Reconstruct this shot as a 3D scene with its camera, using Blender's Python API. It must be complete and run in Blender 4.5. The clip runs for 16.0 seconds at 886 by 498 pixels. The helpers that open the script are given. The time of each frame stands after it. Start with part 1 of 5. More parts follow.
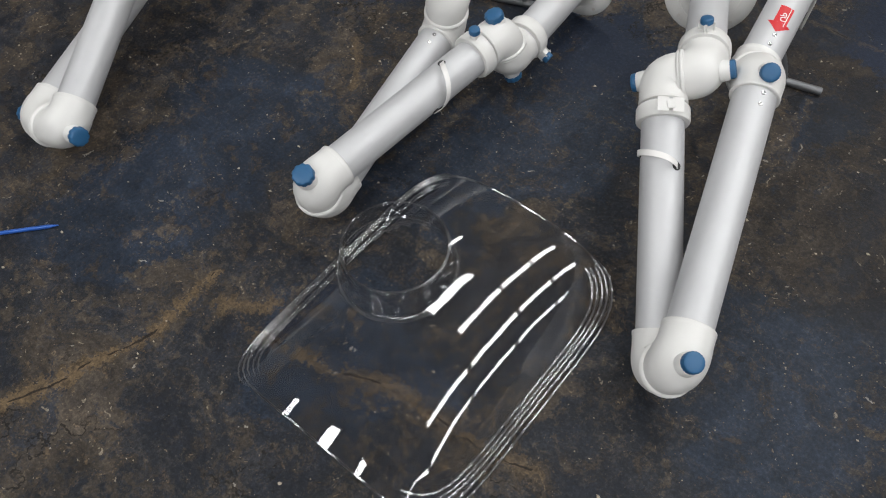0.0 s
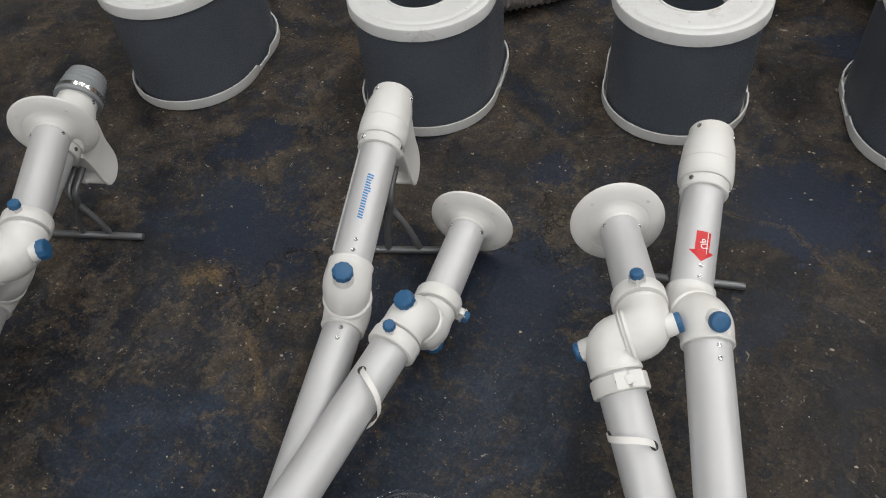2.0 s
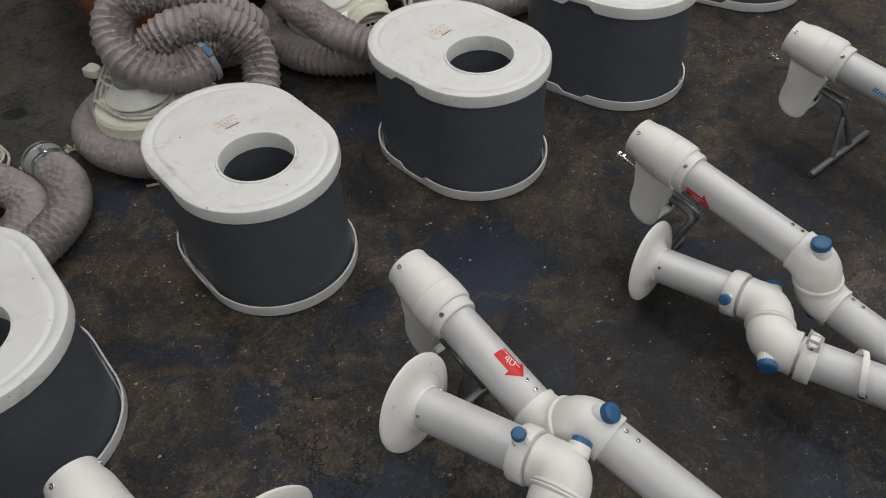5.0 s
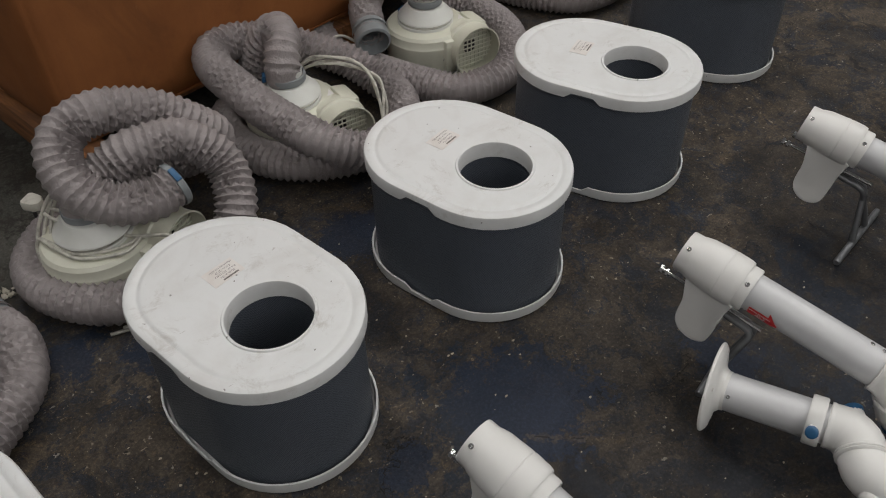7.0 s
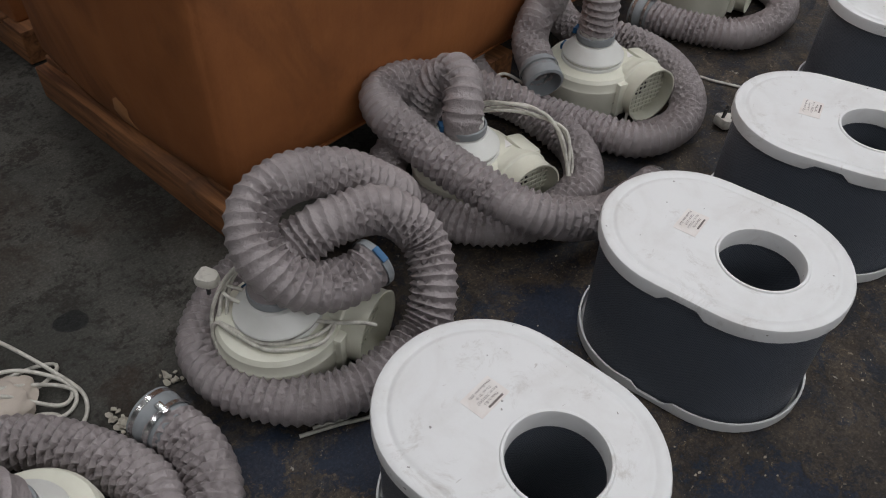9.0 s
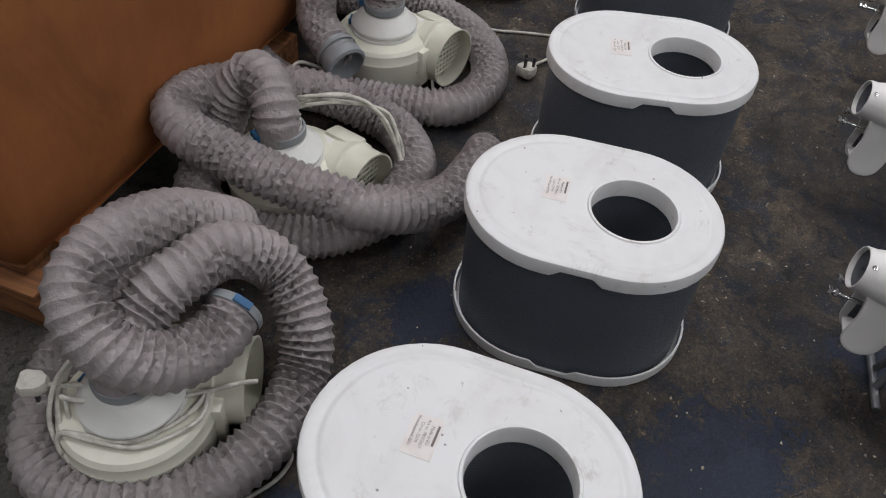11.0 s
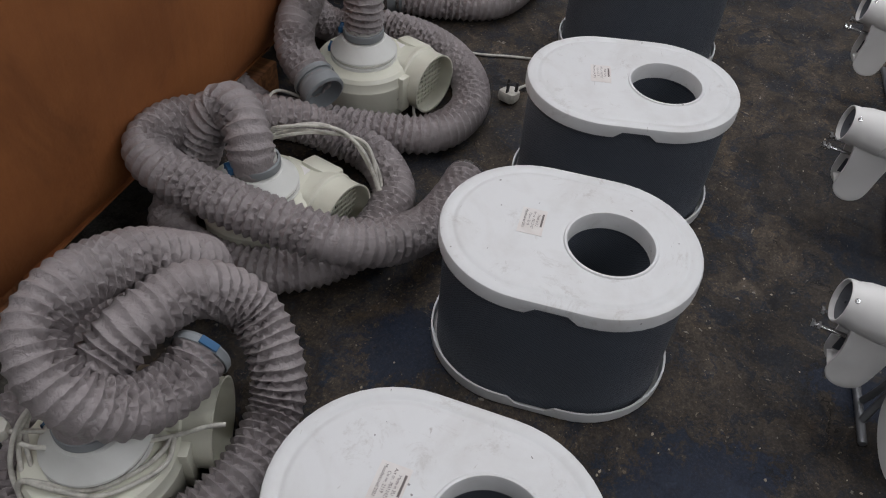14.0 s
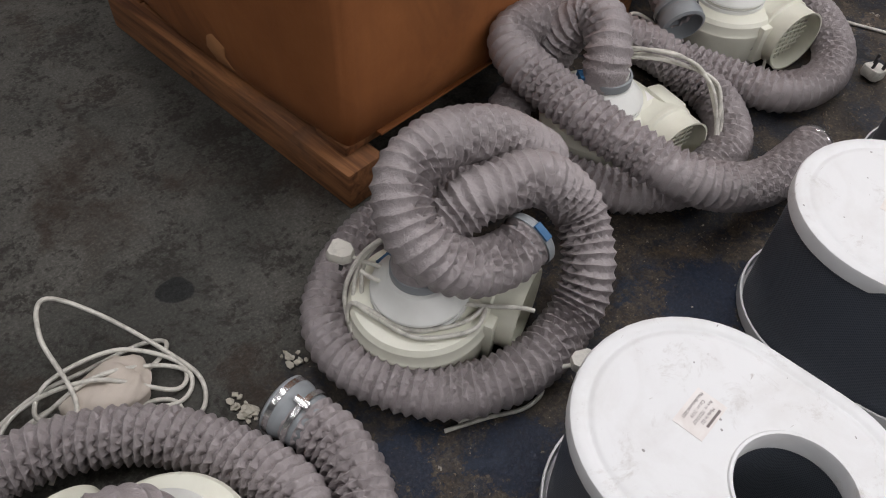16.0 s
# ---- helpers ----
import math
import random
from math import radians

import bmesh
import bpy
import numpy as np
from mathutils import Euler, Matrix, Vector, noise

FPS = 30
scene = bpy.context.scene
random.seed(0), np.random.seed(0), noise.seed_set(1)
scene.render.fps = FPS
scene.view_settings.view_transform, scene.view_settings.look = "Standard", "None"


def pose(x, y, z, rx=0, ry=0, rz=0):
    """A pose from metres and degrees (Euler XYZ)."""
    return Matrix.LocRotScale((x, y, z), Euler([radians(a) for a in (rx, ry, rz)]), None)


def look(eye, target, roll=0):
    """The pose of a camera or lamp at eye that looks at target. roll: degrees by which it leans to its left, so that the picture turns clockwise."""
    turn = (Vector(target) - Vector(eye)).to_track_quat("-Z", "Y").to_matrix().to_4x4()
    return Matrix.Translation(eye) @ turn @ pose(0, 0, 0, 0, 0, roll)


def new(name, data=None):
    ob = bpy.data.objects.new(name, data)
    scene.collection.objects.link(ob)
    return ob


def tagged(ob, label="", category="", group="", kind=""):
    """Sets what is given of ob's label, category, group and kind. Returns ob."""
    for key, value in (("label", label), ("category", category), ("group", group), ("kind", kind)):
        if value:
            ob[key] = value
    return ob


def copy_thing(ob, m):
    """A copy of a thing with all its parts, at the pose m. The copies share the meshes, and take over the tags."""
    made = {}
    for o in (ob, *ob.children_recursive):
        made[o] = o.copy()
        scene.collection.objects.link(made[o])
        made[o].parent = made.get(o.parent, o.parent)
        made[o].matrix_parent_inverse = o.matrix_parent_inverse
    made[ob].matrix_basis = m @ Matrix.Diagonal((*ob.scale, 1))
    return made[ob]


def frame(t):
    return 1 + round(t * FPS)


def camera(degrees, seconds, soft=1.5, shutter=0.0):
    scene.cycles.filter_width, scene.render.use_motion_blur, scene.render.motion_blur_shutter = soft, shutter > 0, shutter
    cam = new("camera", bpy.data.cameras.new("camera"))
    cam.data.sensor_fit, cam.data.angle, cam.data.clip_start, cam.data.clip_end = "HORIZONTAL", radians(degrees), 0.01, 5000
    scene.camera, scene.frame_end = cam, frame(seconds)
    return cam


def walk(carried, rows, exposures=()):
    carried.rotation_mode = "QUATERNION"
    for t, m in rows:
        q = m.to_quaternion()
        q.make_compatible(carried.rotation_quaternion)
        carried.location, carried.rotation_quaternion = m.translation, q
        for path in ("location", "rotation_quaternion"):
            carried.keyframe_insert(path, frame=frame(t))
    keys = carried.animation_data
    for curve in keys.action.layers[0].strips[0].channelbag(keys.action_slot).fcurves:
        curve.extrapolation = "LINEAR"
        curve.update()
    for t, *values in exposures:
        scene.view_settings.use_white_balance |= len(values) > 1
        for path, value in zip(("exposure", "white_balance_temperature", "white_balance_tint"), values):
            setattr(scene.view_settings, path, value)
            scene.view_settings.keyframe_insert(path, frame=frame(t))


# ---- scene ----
cam = camera(58.21, 16.0, soft=1.1)
PATH = [
    (0, (0.3005, 0.4869, 1.2561), (-0.4679, 1.2968, -0.4033), -5.06),
    (0.5, (0.2888, 0.5063, 1.2709), (-0.4862, 1.3722, -0.3569), -4.68),
    (1, (0.2431, 0.5607, 1.3017), (-0.5402, 1.5022, -0.2794), -4.89),
    (1.5, (0.1388, 0.6584, 1.3072), (-0.5957, 1.7067, -0.2295), -5.08),
    (2, (0.0162, 0.7608, 1.3345), (-0.5947, 1.9177, -0.1782), -6.21),
    (2.2, (-0.0670, 0.7860, 1.3270), (-0.5610, 1.9940, -0.1890), -6.00),
    (2.5, (-0.2183, 0.7524, 1.3165), (-0.5850, 2.0365, -0.1723), -6.23),
    (3, (-0.4303, 0.7171, 1.3786), (-0.5340, 2.0747, -0.0864), -5.51),
    (3.5, (-0.4997, 0.8205, 1.3729), (-0.3700, 2.1876, -0.0812), -5.30),
    (4, (-0.4740, 0.9618, 1.3672), (-0.1342, 2.2839, -0.0945), -4.24),
    (4.5, (-0.4594, 1.0327, 1.3436), (0.0703, 2.3080, -0.1030), -3.96),
    (7, (-0.5183, 1.5152, 1.3652), (0.3963, 2.6319, -0.0192), -1.03),
    (7.5, (-0.5407, 1.6132, 1.3885), (0.3916, 2.7212, 0.0090), -0.20),
    (8, (-0.6633, 1.7605, 1.3767), (0.2487, 2.8801, -0.0071), 0.90),
    (10.5, (-0.7050, 2.3415, 1.3064), (0.4074, 3.1451, -0.1486), 4.93),
    (10.8, (-0.6920, 2.3320, 1.2960), (0.5240, 3.0125, -0.1660), 5.20),
    (11, (-0.6864, 2.3261, 1.3037), (0.5479, 2.9263, -0.1510), 4.99),
    (11.5, (-0.6947, 2.3223, 1.3017), (0.5900, 2.8206, -0.1479), 4.22),
    (12, (-0.6997, 2.3140, 1.2963), (0.5932, 2.7852, -0.1551), 3.43),
    (12.5, (-0.6879, 2.3152, 1.2934), (0.6116, 2.7917, -0.1502), 3.00),
    (13, (-0.6630, 2.3131, 1.3093), (0.6458, 2.8087, -0.1195), 2.95),
    (13.5, (-0.6225, 2.3186, 1.3286), (0.6718, 2.8598, -0.0968), 3.52),
    (14, (-0.6179, 2.3092, 1.3156), (0.6334, 2.9224, -0.1191), 4.36),
    (14.5, (-0.6567, 2.3133, 1.2983), (0.5140, 3.0225, -0.1599), 4.52),
    (15, (-0.7178, 2.3432, 1.2878), (0.3388, 3.1579, -0.2022), 4.06),
    (15.5, (-0.7561, 2.3786, 1.2896), (0.1839, 3.2790, -0.2287), 3.40),
    (16, (-0.7880, 2.4150, 1.2728), (0.0401, 3.3811, -0.2703), 2.96),
]
walk(cam, [(t, look(eye, target, roll)) for t, eye, target, roll in PATH],
     exposures=[(0.0, -0.40, 6600, 10), (1.0, -0.50, 6700, 10), (2.0, -0.50, 6780, 10), (3.5, -0.50, 6830, 10), (4.5, -0.69, 6850, 10), (7.0, -0.97, 6850, 11), (7.5, -1.0, 6950, 12), (8.0, -1.07, 6500, 12), (10.5, -0.55, 6550, 14), (11.0, -0.74, 6500, 14), (11.5, -0.95, 6450, 14), (12.5, -1.0, 6400, 13), (14.5, -0.95, 6450, 14), (15.0, -0.88, 6500, 14), (15.5, -0.62, 6550, 14), (16.0, -0.43, 6600, 15)])

# ---- light ----
world = bpy.data.worlds.new("world")
world.use_nodes = True
scene.world = world
world.node_tree.nodes["Background"].inputs["Color"].default_value = (0.55, 0.62, 0.75, 1)
world.node_tree.nodes["Background"].inputs["Strength"].default_value = 0.05

CEILING = 4.6
# lamps (-3.4, -1.1), (-1.7, -1.1), (-3.4, 4.5): unseen, added to brighten drums and carton
STRIPS = [(x, y) for x in (-3.4, -1.7, 0.1, 2.2, 4.3) for y in (-3.9, -2.5, -1.1, 0.3, 1.7, 3.1, 4.5, 5.9) if (x > -1 and (x, y) not in ((0.1, 0.3), (0.1, 1.7), (2.2, 0.3))) or (x, y) in ((-1.7, 3.1), (-3.4, 4.5)) or y < -1]
STRIP_POWER = 25.8


# ---- materials ----
def material(name, rough=0.5, metal=0.0, colour=(0.5, 0.5, 0.5), spec=0.5):
    m = bpy.data.materials.new(name)
    m.use_nodes = True
    b = m.node_tree.nodes["Principled BSDF"]
    b.inputs["Base Color"].default_value = (*colour, 1)
    b.inputs["Roughness"].default_value = rough
    b.inputs["Metallic"].default_value = metal
    b.inputs["Specular IOR Level"].default_value = spec
    return m, m.node_tree.nodes, m.node_tree.links, b


def node(nodes, kind, **values):
    n = nodes.new(kind)
    for key, value in values.items():
        if key in n.inputs:
            n.inputs[key].default_value = value
    return n


def noise_at(nodes, links, coords, scale, detail=4.0, rough=0.6, distortion=0.0):
    n = node(nodes, "ShaderNodeTexNoise", Scale=scale, Detail=detail, Roughness=rough, Distortion=distortion)
    links.new(coords, n.inputs["Vector"])
    return n.outputs["Fac"]


def ramp(nodes, links, fac, stops):
    r = nodes.new("ShaderNodeValToRGB")
    e = r.color_ramp.elements
    while len(e) < len(stops):
        e.new(0.5)
    for point, (at, c) in zip(e, stops):
        point.position = at
        point.color = (*c, 1) if len(c) == 3 else c
    links.new(fac, r.inputs["Fac"])
    return r.outputs["Color"]


def grey(v):
    return (v, v, v)


def mix(nodes, links, fac, a, b, kind="MIX"):
    m = nodes.new("ShaderNodeMix")
    m.data_type, m.blend_type = "RGBA", kind
    for socket, value in ((m.inputs[0], fac), (m.inputs[6], a), (m.inputs[7], b)):
        if isinstance(value, bpy.types.NodeSocket):
            links.new(value, socket)
        else:
            socket.default_value = value if not isinstance(value, tuple) else (*value, 1)
    return m.outputs[2]


def calc(nodes, links, kind, a, b=0.0):
    m = nodes.new("ShaderNodeMath")
    m.operation = kind
    for socket, value in zip(m.inputs, (a, b)):
        if isinstance(value, bpy.types.NodeSocket):
            links.new(value, socket)
        else:
            socket.default_value = value
    return m.outputs[0]


def bump(nodes, links, shader, height, strength=0.3, distance=0.002):
    b = node(nodes, "ShaderNodeBump", Strength=strength, Distance=distance)
    links.new(height, b.inputs["Height"])
    links.new(b.outputs["Normal"], shader.inputs["Normal"])


def place(nodes, kind="Object"):
    return nodes.new("ShaderNodeTexCoord").outputs[kind]


def worn(name, colour, dirt, rough=0.45, metal=0.0, scale=9.0, amount=0.35, grain=0.15, spec=0.5):
    """A painted or moulded surface with soft staining, scuffs and a fine grain."""
    m, n, l, b = material(name, rough, metal, colour, spec)
    at = place(n)
    big = noise_at(n, l, at, scale, 6, 0.65, 0.4)
    fine = noise_at(n, l, at, scale * 14, 3)
    stain = ramp(n, l, big, [(0.45, grey(0)), (0.75, grey(1))])
    c = mix(n, l, calc(n, l, "MULTIPLY", stain, amount), colour, dirt)
    scuff = ramp(n, l, noise_at(n, l, at, scale * 4, 8, 0.75), [(0.66, grey(0)), (0.74, grey(1))])
    c = mix(n, l, calc(n, l, "MULTIPLY", scuff, amount * 0.7), c, dirt)
    l.new(c, b.inputs["Base Color"])
    l.new(calc(n, l, "ADD", rough - 0.08, calc(n, l, "MULTIPLY", fine, 0.16)), b.inputs["Roughness"])
    bump(n, l, b, fine, grain, 0.0008)
    return m


ISLANDS = [(0.231, 2.80, 0.10), (-0.29, 2.785, 0.085), (0.22, 2.15, 0.15), (-0.46, 2.86, 0.07), (-0.33, 1.73, 0.13), (-0.93, 1.67, 0.15), (0.17, 2.09, 0.09), (0.30, 2.80, 0.07), (-0.37, 2.10, 0.06), (-0.05, 2.19, 0.05), (-1.10, 1.95, 0.08), (0.62, 1.95, 0.08)]
STREAKS = [([(-0.683, 0.379), (-0.639, 0.454), (-0.591, 0.617), (-0.594, 0.797)], 0.022, 0.85, True), ([(-0.53, 0.754), (-0.45, 0.808)], 0.030, 0.7, False),
           ([(-0.428, 0.758), (-0.276, 0.792), (-0.163, 0.827), (0.005, 0.832), (0.118, 0.862)], 0.026, 0.6, True), ([(-1.02, 1.501), (-0.968, 1.537)], 0.030, 0.95, False),
           ([(-0.82, 1.44), (-0.713, 1.315)], 0.016, 0.55, False), ([(-0.588, 2.298), (-0.47, 2.25), (-0.357, 2.191)], 0.018, 0.35, True), ([(-0.01, 2.09), (0.172, 2.083), (0.297, 1.963)], 0.010, 0.35, True),
           ([(-1.09, 2.41), (-1.00, 2.36)], 0.060, 0.5, False), ([(0.245, 2.937), (0.327, 2.872)], 0.030, 0.4, False)]


def lid_material():
    """White moulded plastic with grey smudges, scratches and small dark nicks."""
    m = worn("white_lid_plastic", (0.68, 0.685, 0.685), (0.40, 0.36, 0.32), 0.42, 0, 8, 0.30)
    n, l = m.node_tree.nodes, m.node_tree.links
    b = n["Principled BSDF"]
    c = b.inputs["Base Color"].links[0].from_socket
    at = place(n)
    info = n.new("ShaderNodeObjectInfo")
    for turn, size, low in ((23, (13, 80, 13), 0.715), (74, (16, 110, 16), 0.73), (-38, (11, 70, 11), 0.715)):
        mp = n.new("ShaderNodeMapping")
        mp.inputs["Rotation"].default_value = (0, 0, radians(turn))
        mp.inputs["Scale"].default_value = size
        off = n.new("ShaderNodeVectorMath")
        off.operation = "ADD"
        l.new(at, off.inputs[0])
        l.new(info.outputs["Random"], off.inputs[1])
        l.new(off.outputs[0], mp.inputs["Vector"])
        line = ramp(n, l, noise_at(n, l, mp.outputs[0], 1.6, 4, 0.65, 0.8), [(low, grey(0)), (low + 0.03, grey(0.55))])
        c = mix(n, l, line, c, (0.30, 0.26, 0.23))
    off = n.new("ShaderNodeVectorMath")
    off.operation = "ADD"
    l.new(at, off.inputs[0])
    l.new(info.outputs["Random"], off.inputs[1])
    smudge = ramp(n, l, noise_at(n, l, off.outputs[0], 13, 9, 0.8, 0.6), [(0.56, grey(0)), (0.69, grey(0.62))])
    c = mix(n, l, smudge, c, (0.42, 0.39, 0.36))
    v = node(n, "ShaderNodeTexVoronoi", Scale=26.0)
    rough_at = node(n, "ShaderNodeTexNoise", Scale=90.0, Detail=3.0)
    l.new(off.outputs[0], rough_at.inputs["Vector"])
    push = n.new("ShaderNodeVectorMath")
    push.operation = "MULTIPLY_ADD"
    push.inputs[1].default_value = (0.012, 0.012, 0.012)
    l.new(rough_at.outputs["Color"], push.inputs[0])
    l.new(off.outputs[0], push.inputs[2])
    l.new(push.outputs[0], v.inputs["Vector"])
    nick = calc(n, l, "MULTIPLY", calc(n, l, "LESS_THAN", v.outputs["Distance"], 0.060), calc(n, l, "GREATER_THAN", noise_at(n, l, off.outputs[0], 5, 2), 0.49))
    c = mix(n, l, calc(n, l, "MULTIPLY", nick, 0.7), c, (0.10, 0.085, 0.075))
    l.new(c, b.inputs["Base Color"])
    return m


def floor_material():
    """Worn dark blue floor paint over brown, pitted concrete; bare grey concrete further back."""
    m, n, l, b = material("floor_paint", 0.5)
    at = place(n)
    wn = node(n, "ShaderNodeTexNoise", Scale=3.2, Detail=6.0, Roughness=0.62)
    l.new(at, wn.inputs["Vector"])

    def shifted(amount):
        add, sc = n.new("ShaderNodeVectorMath"), n.new("ShaderNodeVectorMath")
        add.operation, sc.operation = "ADD", "SCALE"
        sub = n.new("ShaderNodeVectorMath")
        sub.operation = "SUBTRACT"
        sub.inputs[1].default_value = (0.5, 0.5, 0.5)
        l.new(wn.outputs["Color"], sub.inputs[0])
        sc.inputs["Scale"].default_value = amount
        l.new(sub.outputs[0], sc.inputs[0])
        l.new(at, add.inputs[0])
        l.new(sc.outputs[0], add.inputs[1])
        return add.outputs[0]

    p, q = shifted(0.30), shifted(0.55)

    def patches(spots):
        total = 0.0
        for x, y, r in spots:
            d = n.new("ShaderNodeVectorMath")
            d.operation = "DISTANCE"
            d.inputs[1].default_value = (x, y, 0)
            l.new(q, d.inputs[0])
            near = n.new("ShaderNodeMapRange")
            near.interpolation_type = "SMOOTHSTEP"
            near.inputs["From Min"].default_value, near.inputs["From Max"].default_value = r * 0.55, r * 1.35
            near.inputs["To Min"].default_value, near.inputs["To Max"].default_value = 1.0, 0.0
            l.new(d.outputs["Value"], near.inputs["Value"])
            total = calc(n, l, "ADD", near.outputs[0], total)
        return total

    big = noise_at(n, l, p, 2.1, 9, 0.70)
    mid = noise_at(n, l, p, 8.0, 9, 0.74)
    fine = noise_at(n, l, at, 60, 7, 0.75)
    grit = noise_at(n, l, at, 210, 3, 0.6)
    sep = n.new("ShaderNodeSeparateXYZ")
    l.new(at, sep.inputs[0])
    blue = patches([(-0.33, 1.72, 0.22), (-0.62, 1.66, 0.16), (-1.05, 1.70, 0.24), (-0.20, 2.19, 0.10), (-0.47, 2.34, 0.12), (0.12, 2.08, 0.12), (0.17, 2.22, 0.21), (0.23, 2.82, 0.15), (-0.40, 2.80, 0.13), (1.03, 2.39, 0.10), (-0.85, 1.12, 0.22),
                    (-0.45, 1.30, 0.22), (-0.85, 0.80, 0.20), (0.36, 1.22, 0.25), (0.16, 1.77, 0.14), (-0.25, 0.85, 0.20), (0.72, 1.80, 0.16), (0.95, 1.95, 0.14), (-0.25, 1.45, 0.18)])
    brown = patches([(-0.36, 2.05, 0.14), (-0.46, 2.67, 0.16), (-1.08, 2.03, 0.18), (0.25, 2.30, 0.10), (0.57, 2.30, 0.14), (1.38, 2.42, 0.20), (0.25, 2.98, 0.16), (0.44, 2.14, 0.13), (-0.48, 2.70, 0.10), (0.79, 2.23, 0.22), (-0.74, 1.37, 0.12), (-0.62, 0.72, 0.10), (-0.60, 0.45, 0.12),
                     (-0.16, 0.80, 0.09), (0.20, 1.62, 0.14), (0.45, 1.95, 0.16)])
    bias = calc(n, l, "MULTIPLY", calc(n, l, "SUBTRACT", blue, brown), 0.055)
    near = n.new("ShaderNodeMapRange")
    near.inputs["From Min"].default_value, near.inputs["From Max"].default_value = 1.2, 2.2
    near.inputs["To Min"].default_value, near.inputs["To Max"].default_value = 0.030, -0.015
    l.new(sep.outputs["Y"], near.inputs["Value"])
    mix_noise = calc(n, l, "ADD", calc(n, l, "MULTIPLY", big, 0.30), calc(n, l, "ADD", calc(n, l, "MULTIPLY", mid, 0.44), calc(n, l, "MULTIPLY", fine, 0.26)))
    mask = calc(n, l, "SUBTRACT", mix_noise, calc(n, l, "ADD", bias, near.outputs[0]))
    worn_mask = ramp(n, l, mask, [(0.462, grey(0)), (0.480, grey(0.75)), (0.55, grey(1))])
    paint = mix(n, l, ramp(n, l, mid, [(0.38, grey(0)), (0.60, grey(1))]), (0.0150, 0.0175, 0.0245), (0.0215, 0.0225, 0.0255))
    paint = mix(n, l, ramp(n, l, calc(n, l, "SUBTRACT", blue, calc(n, l, "MULTIPLY", fine, 0.7)), [(0.05, grey(0)), (0.50, grey(0.80))]), paint, (0.0165, 0.0245, 0.0400))
    paint = mix(n, l, ramp(n, l, fine, [(0.52, grey(0)), (0.68, grey(0.6))]), paint, (0.050, 0.047, 0.046))
    bare = mix(n, l, ramp(n, l, calc(n, l, "ADD", calc(n, l, "MULTIPLY", fine, 0.45), calc(n, l, "MULTIPLY", mid, 0.55)), [(0.36, grey(0)), (0.64, grey(1))]), (0.030, 0.0245, 0.0200), (0.078, 0.063, 0.049))
    bare = mix(n, l, ramp(n, l, mid, [(0.36, grey(0.75)), (0.52, grey(0))]), bare, (0.020, 0.017, 0.015))
    bare = mix(n, l, ramp(n, l, calc(n, l, "ADD", calc(n, l, "MULTIPLY", noise_at(n, l, p, 5.2, 8, 0.75), 0.7), calc(n, l, "MULTIPLY", fine, 0.3)), [(0.54, grey(0)), (0.66, grey(0.4))]), bare, (0.150, 0.108, 0.066))
    c = mix(n, l, worn_mask, paint, bare)
    flecks = ramp(n, l, noise_at(n, l, p, 17, 10, 0.80), [(0.535, grey(0)), (0.60, grey(0.75))])
    c = mix(n, l, calc(n, l, "MULTIPLY", flecks, calc(n, l, "SUBTRACT", 1.0, worn_mask)), c, mix(n, l, ramp(n, l, fine, [(0.40, grey(0)), (0.62, grey(1))]), (0.026, 0.020, 0.015), (0.085, 0.064, 0.045)))
    islands = ramp(n, l, noise_at(n, l, q, 11, 10, 0.78), [(0.505, grey(0)), (0.55, grey(0.9))])
    c = mix(n, l, calc(n, l, "MULTIPLY", islands, worn_mask), c, mix(n, l, mid, (0.0135, 0.0185, 0.0290), (0.026, 0.029, 0.036)))
    c = mix(n, l, 0.42, c, ramp(n, l, noise_at(n, l, p, 24, 10, 0.82), [(0.34, grey(0.40)), (0.50, grey(1.08)), (0.66, grey(2.0))]), "MULTIPLY")
    c = mix(n, l, 0.55, c, ramp(n, l, noise_at(n, l, q, 7.5, 9, 0.74), [(0.36, grey(0.5)), (0.50, grey(1.0)), (0.63, grey(1.75))]), "MULTIPLY")
    # chips and scratches, more of them where the paint is worn
    chips = ramp(n, l, calc(n, l, "ADD", noise_at(n, l, p, 42, 6, 0.85), calc(n, l, "MULTIPLY", worn_mask, 0.035)), [(0.600, grey(0)), (0.635, grey(1))])
    c = mix(n, l, calc(n, l, "MULTIPLY", chips, calc(n, l, "MULTIPLY", ramp(n, l, big, [(0.40, grey(0.35)), (0.60, grey(1))]), 0.62)), c, (0.130, 0.088, 0.050))
    fresh = ramp(n, l, noise_at(n, l, shifted(0.2), 27, 5, 0.8), [(0.625, grey(0)), (0.65, grey(0.75))])
    c = mix(n, l, fresh, c, (0.015, 0.020, 0.032))
    for scale, size, tone in ((30.0, 0.10, (0.34, 0.29, 0.22)), (62.0, 0.12, (0.24, 0.18, 0.12)), (19.0, 0.075, (0.40, 0.37, 0.32))):
        v = node(n, "ShaderNodeTexVoronoi", Scale=scale)
        l.new(p, v.inputs["Vector"])
        speck = calc(n, l, "MULTIPLY", calc(n, l, "LESS_THAN", v.outputs["Distance"], size), calc(n, l, "GREATER_THAN", calc(n, l, "ADD", mid, calc(n, l, "MULTIPLY", worn_mask, 0.10)), 0.545))
        c = mix(n, l, calc(n, l, "MULTIPLY", speck, 0.5), c, tone)
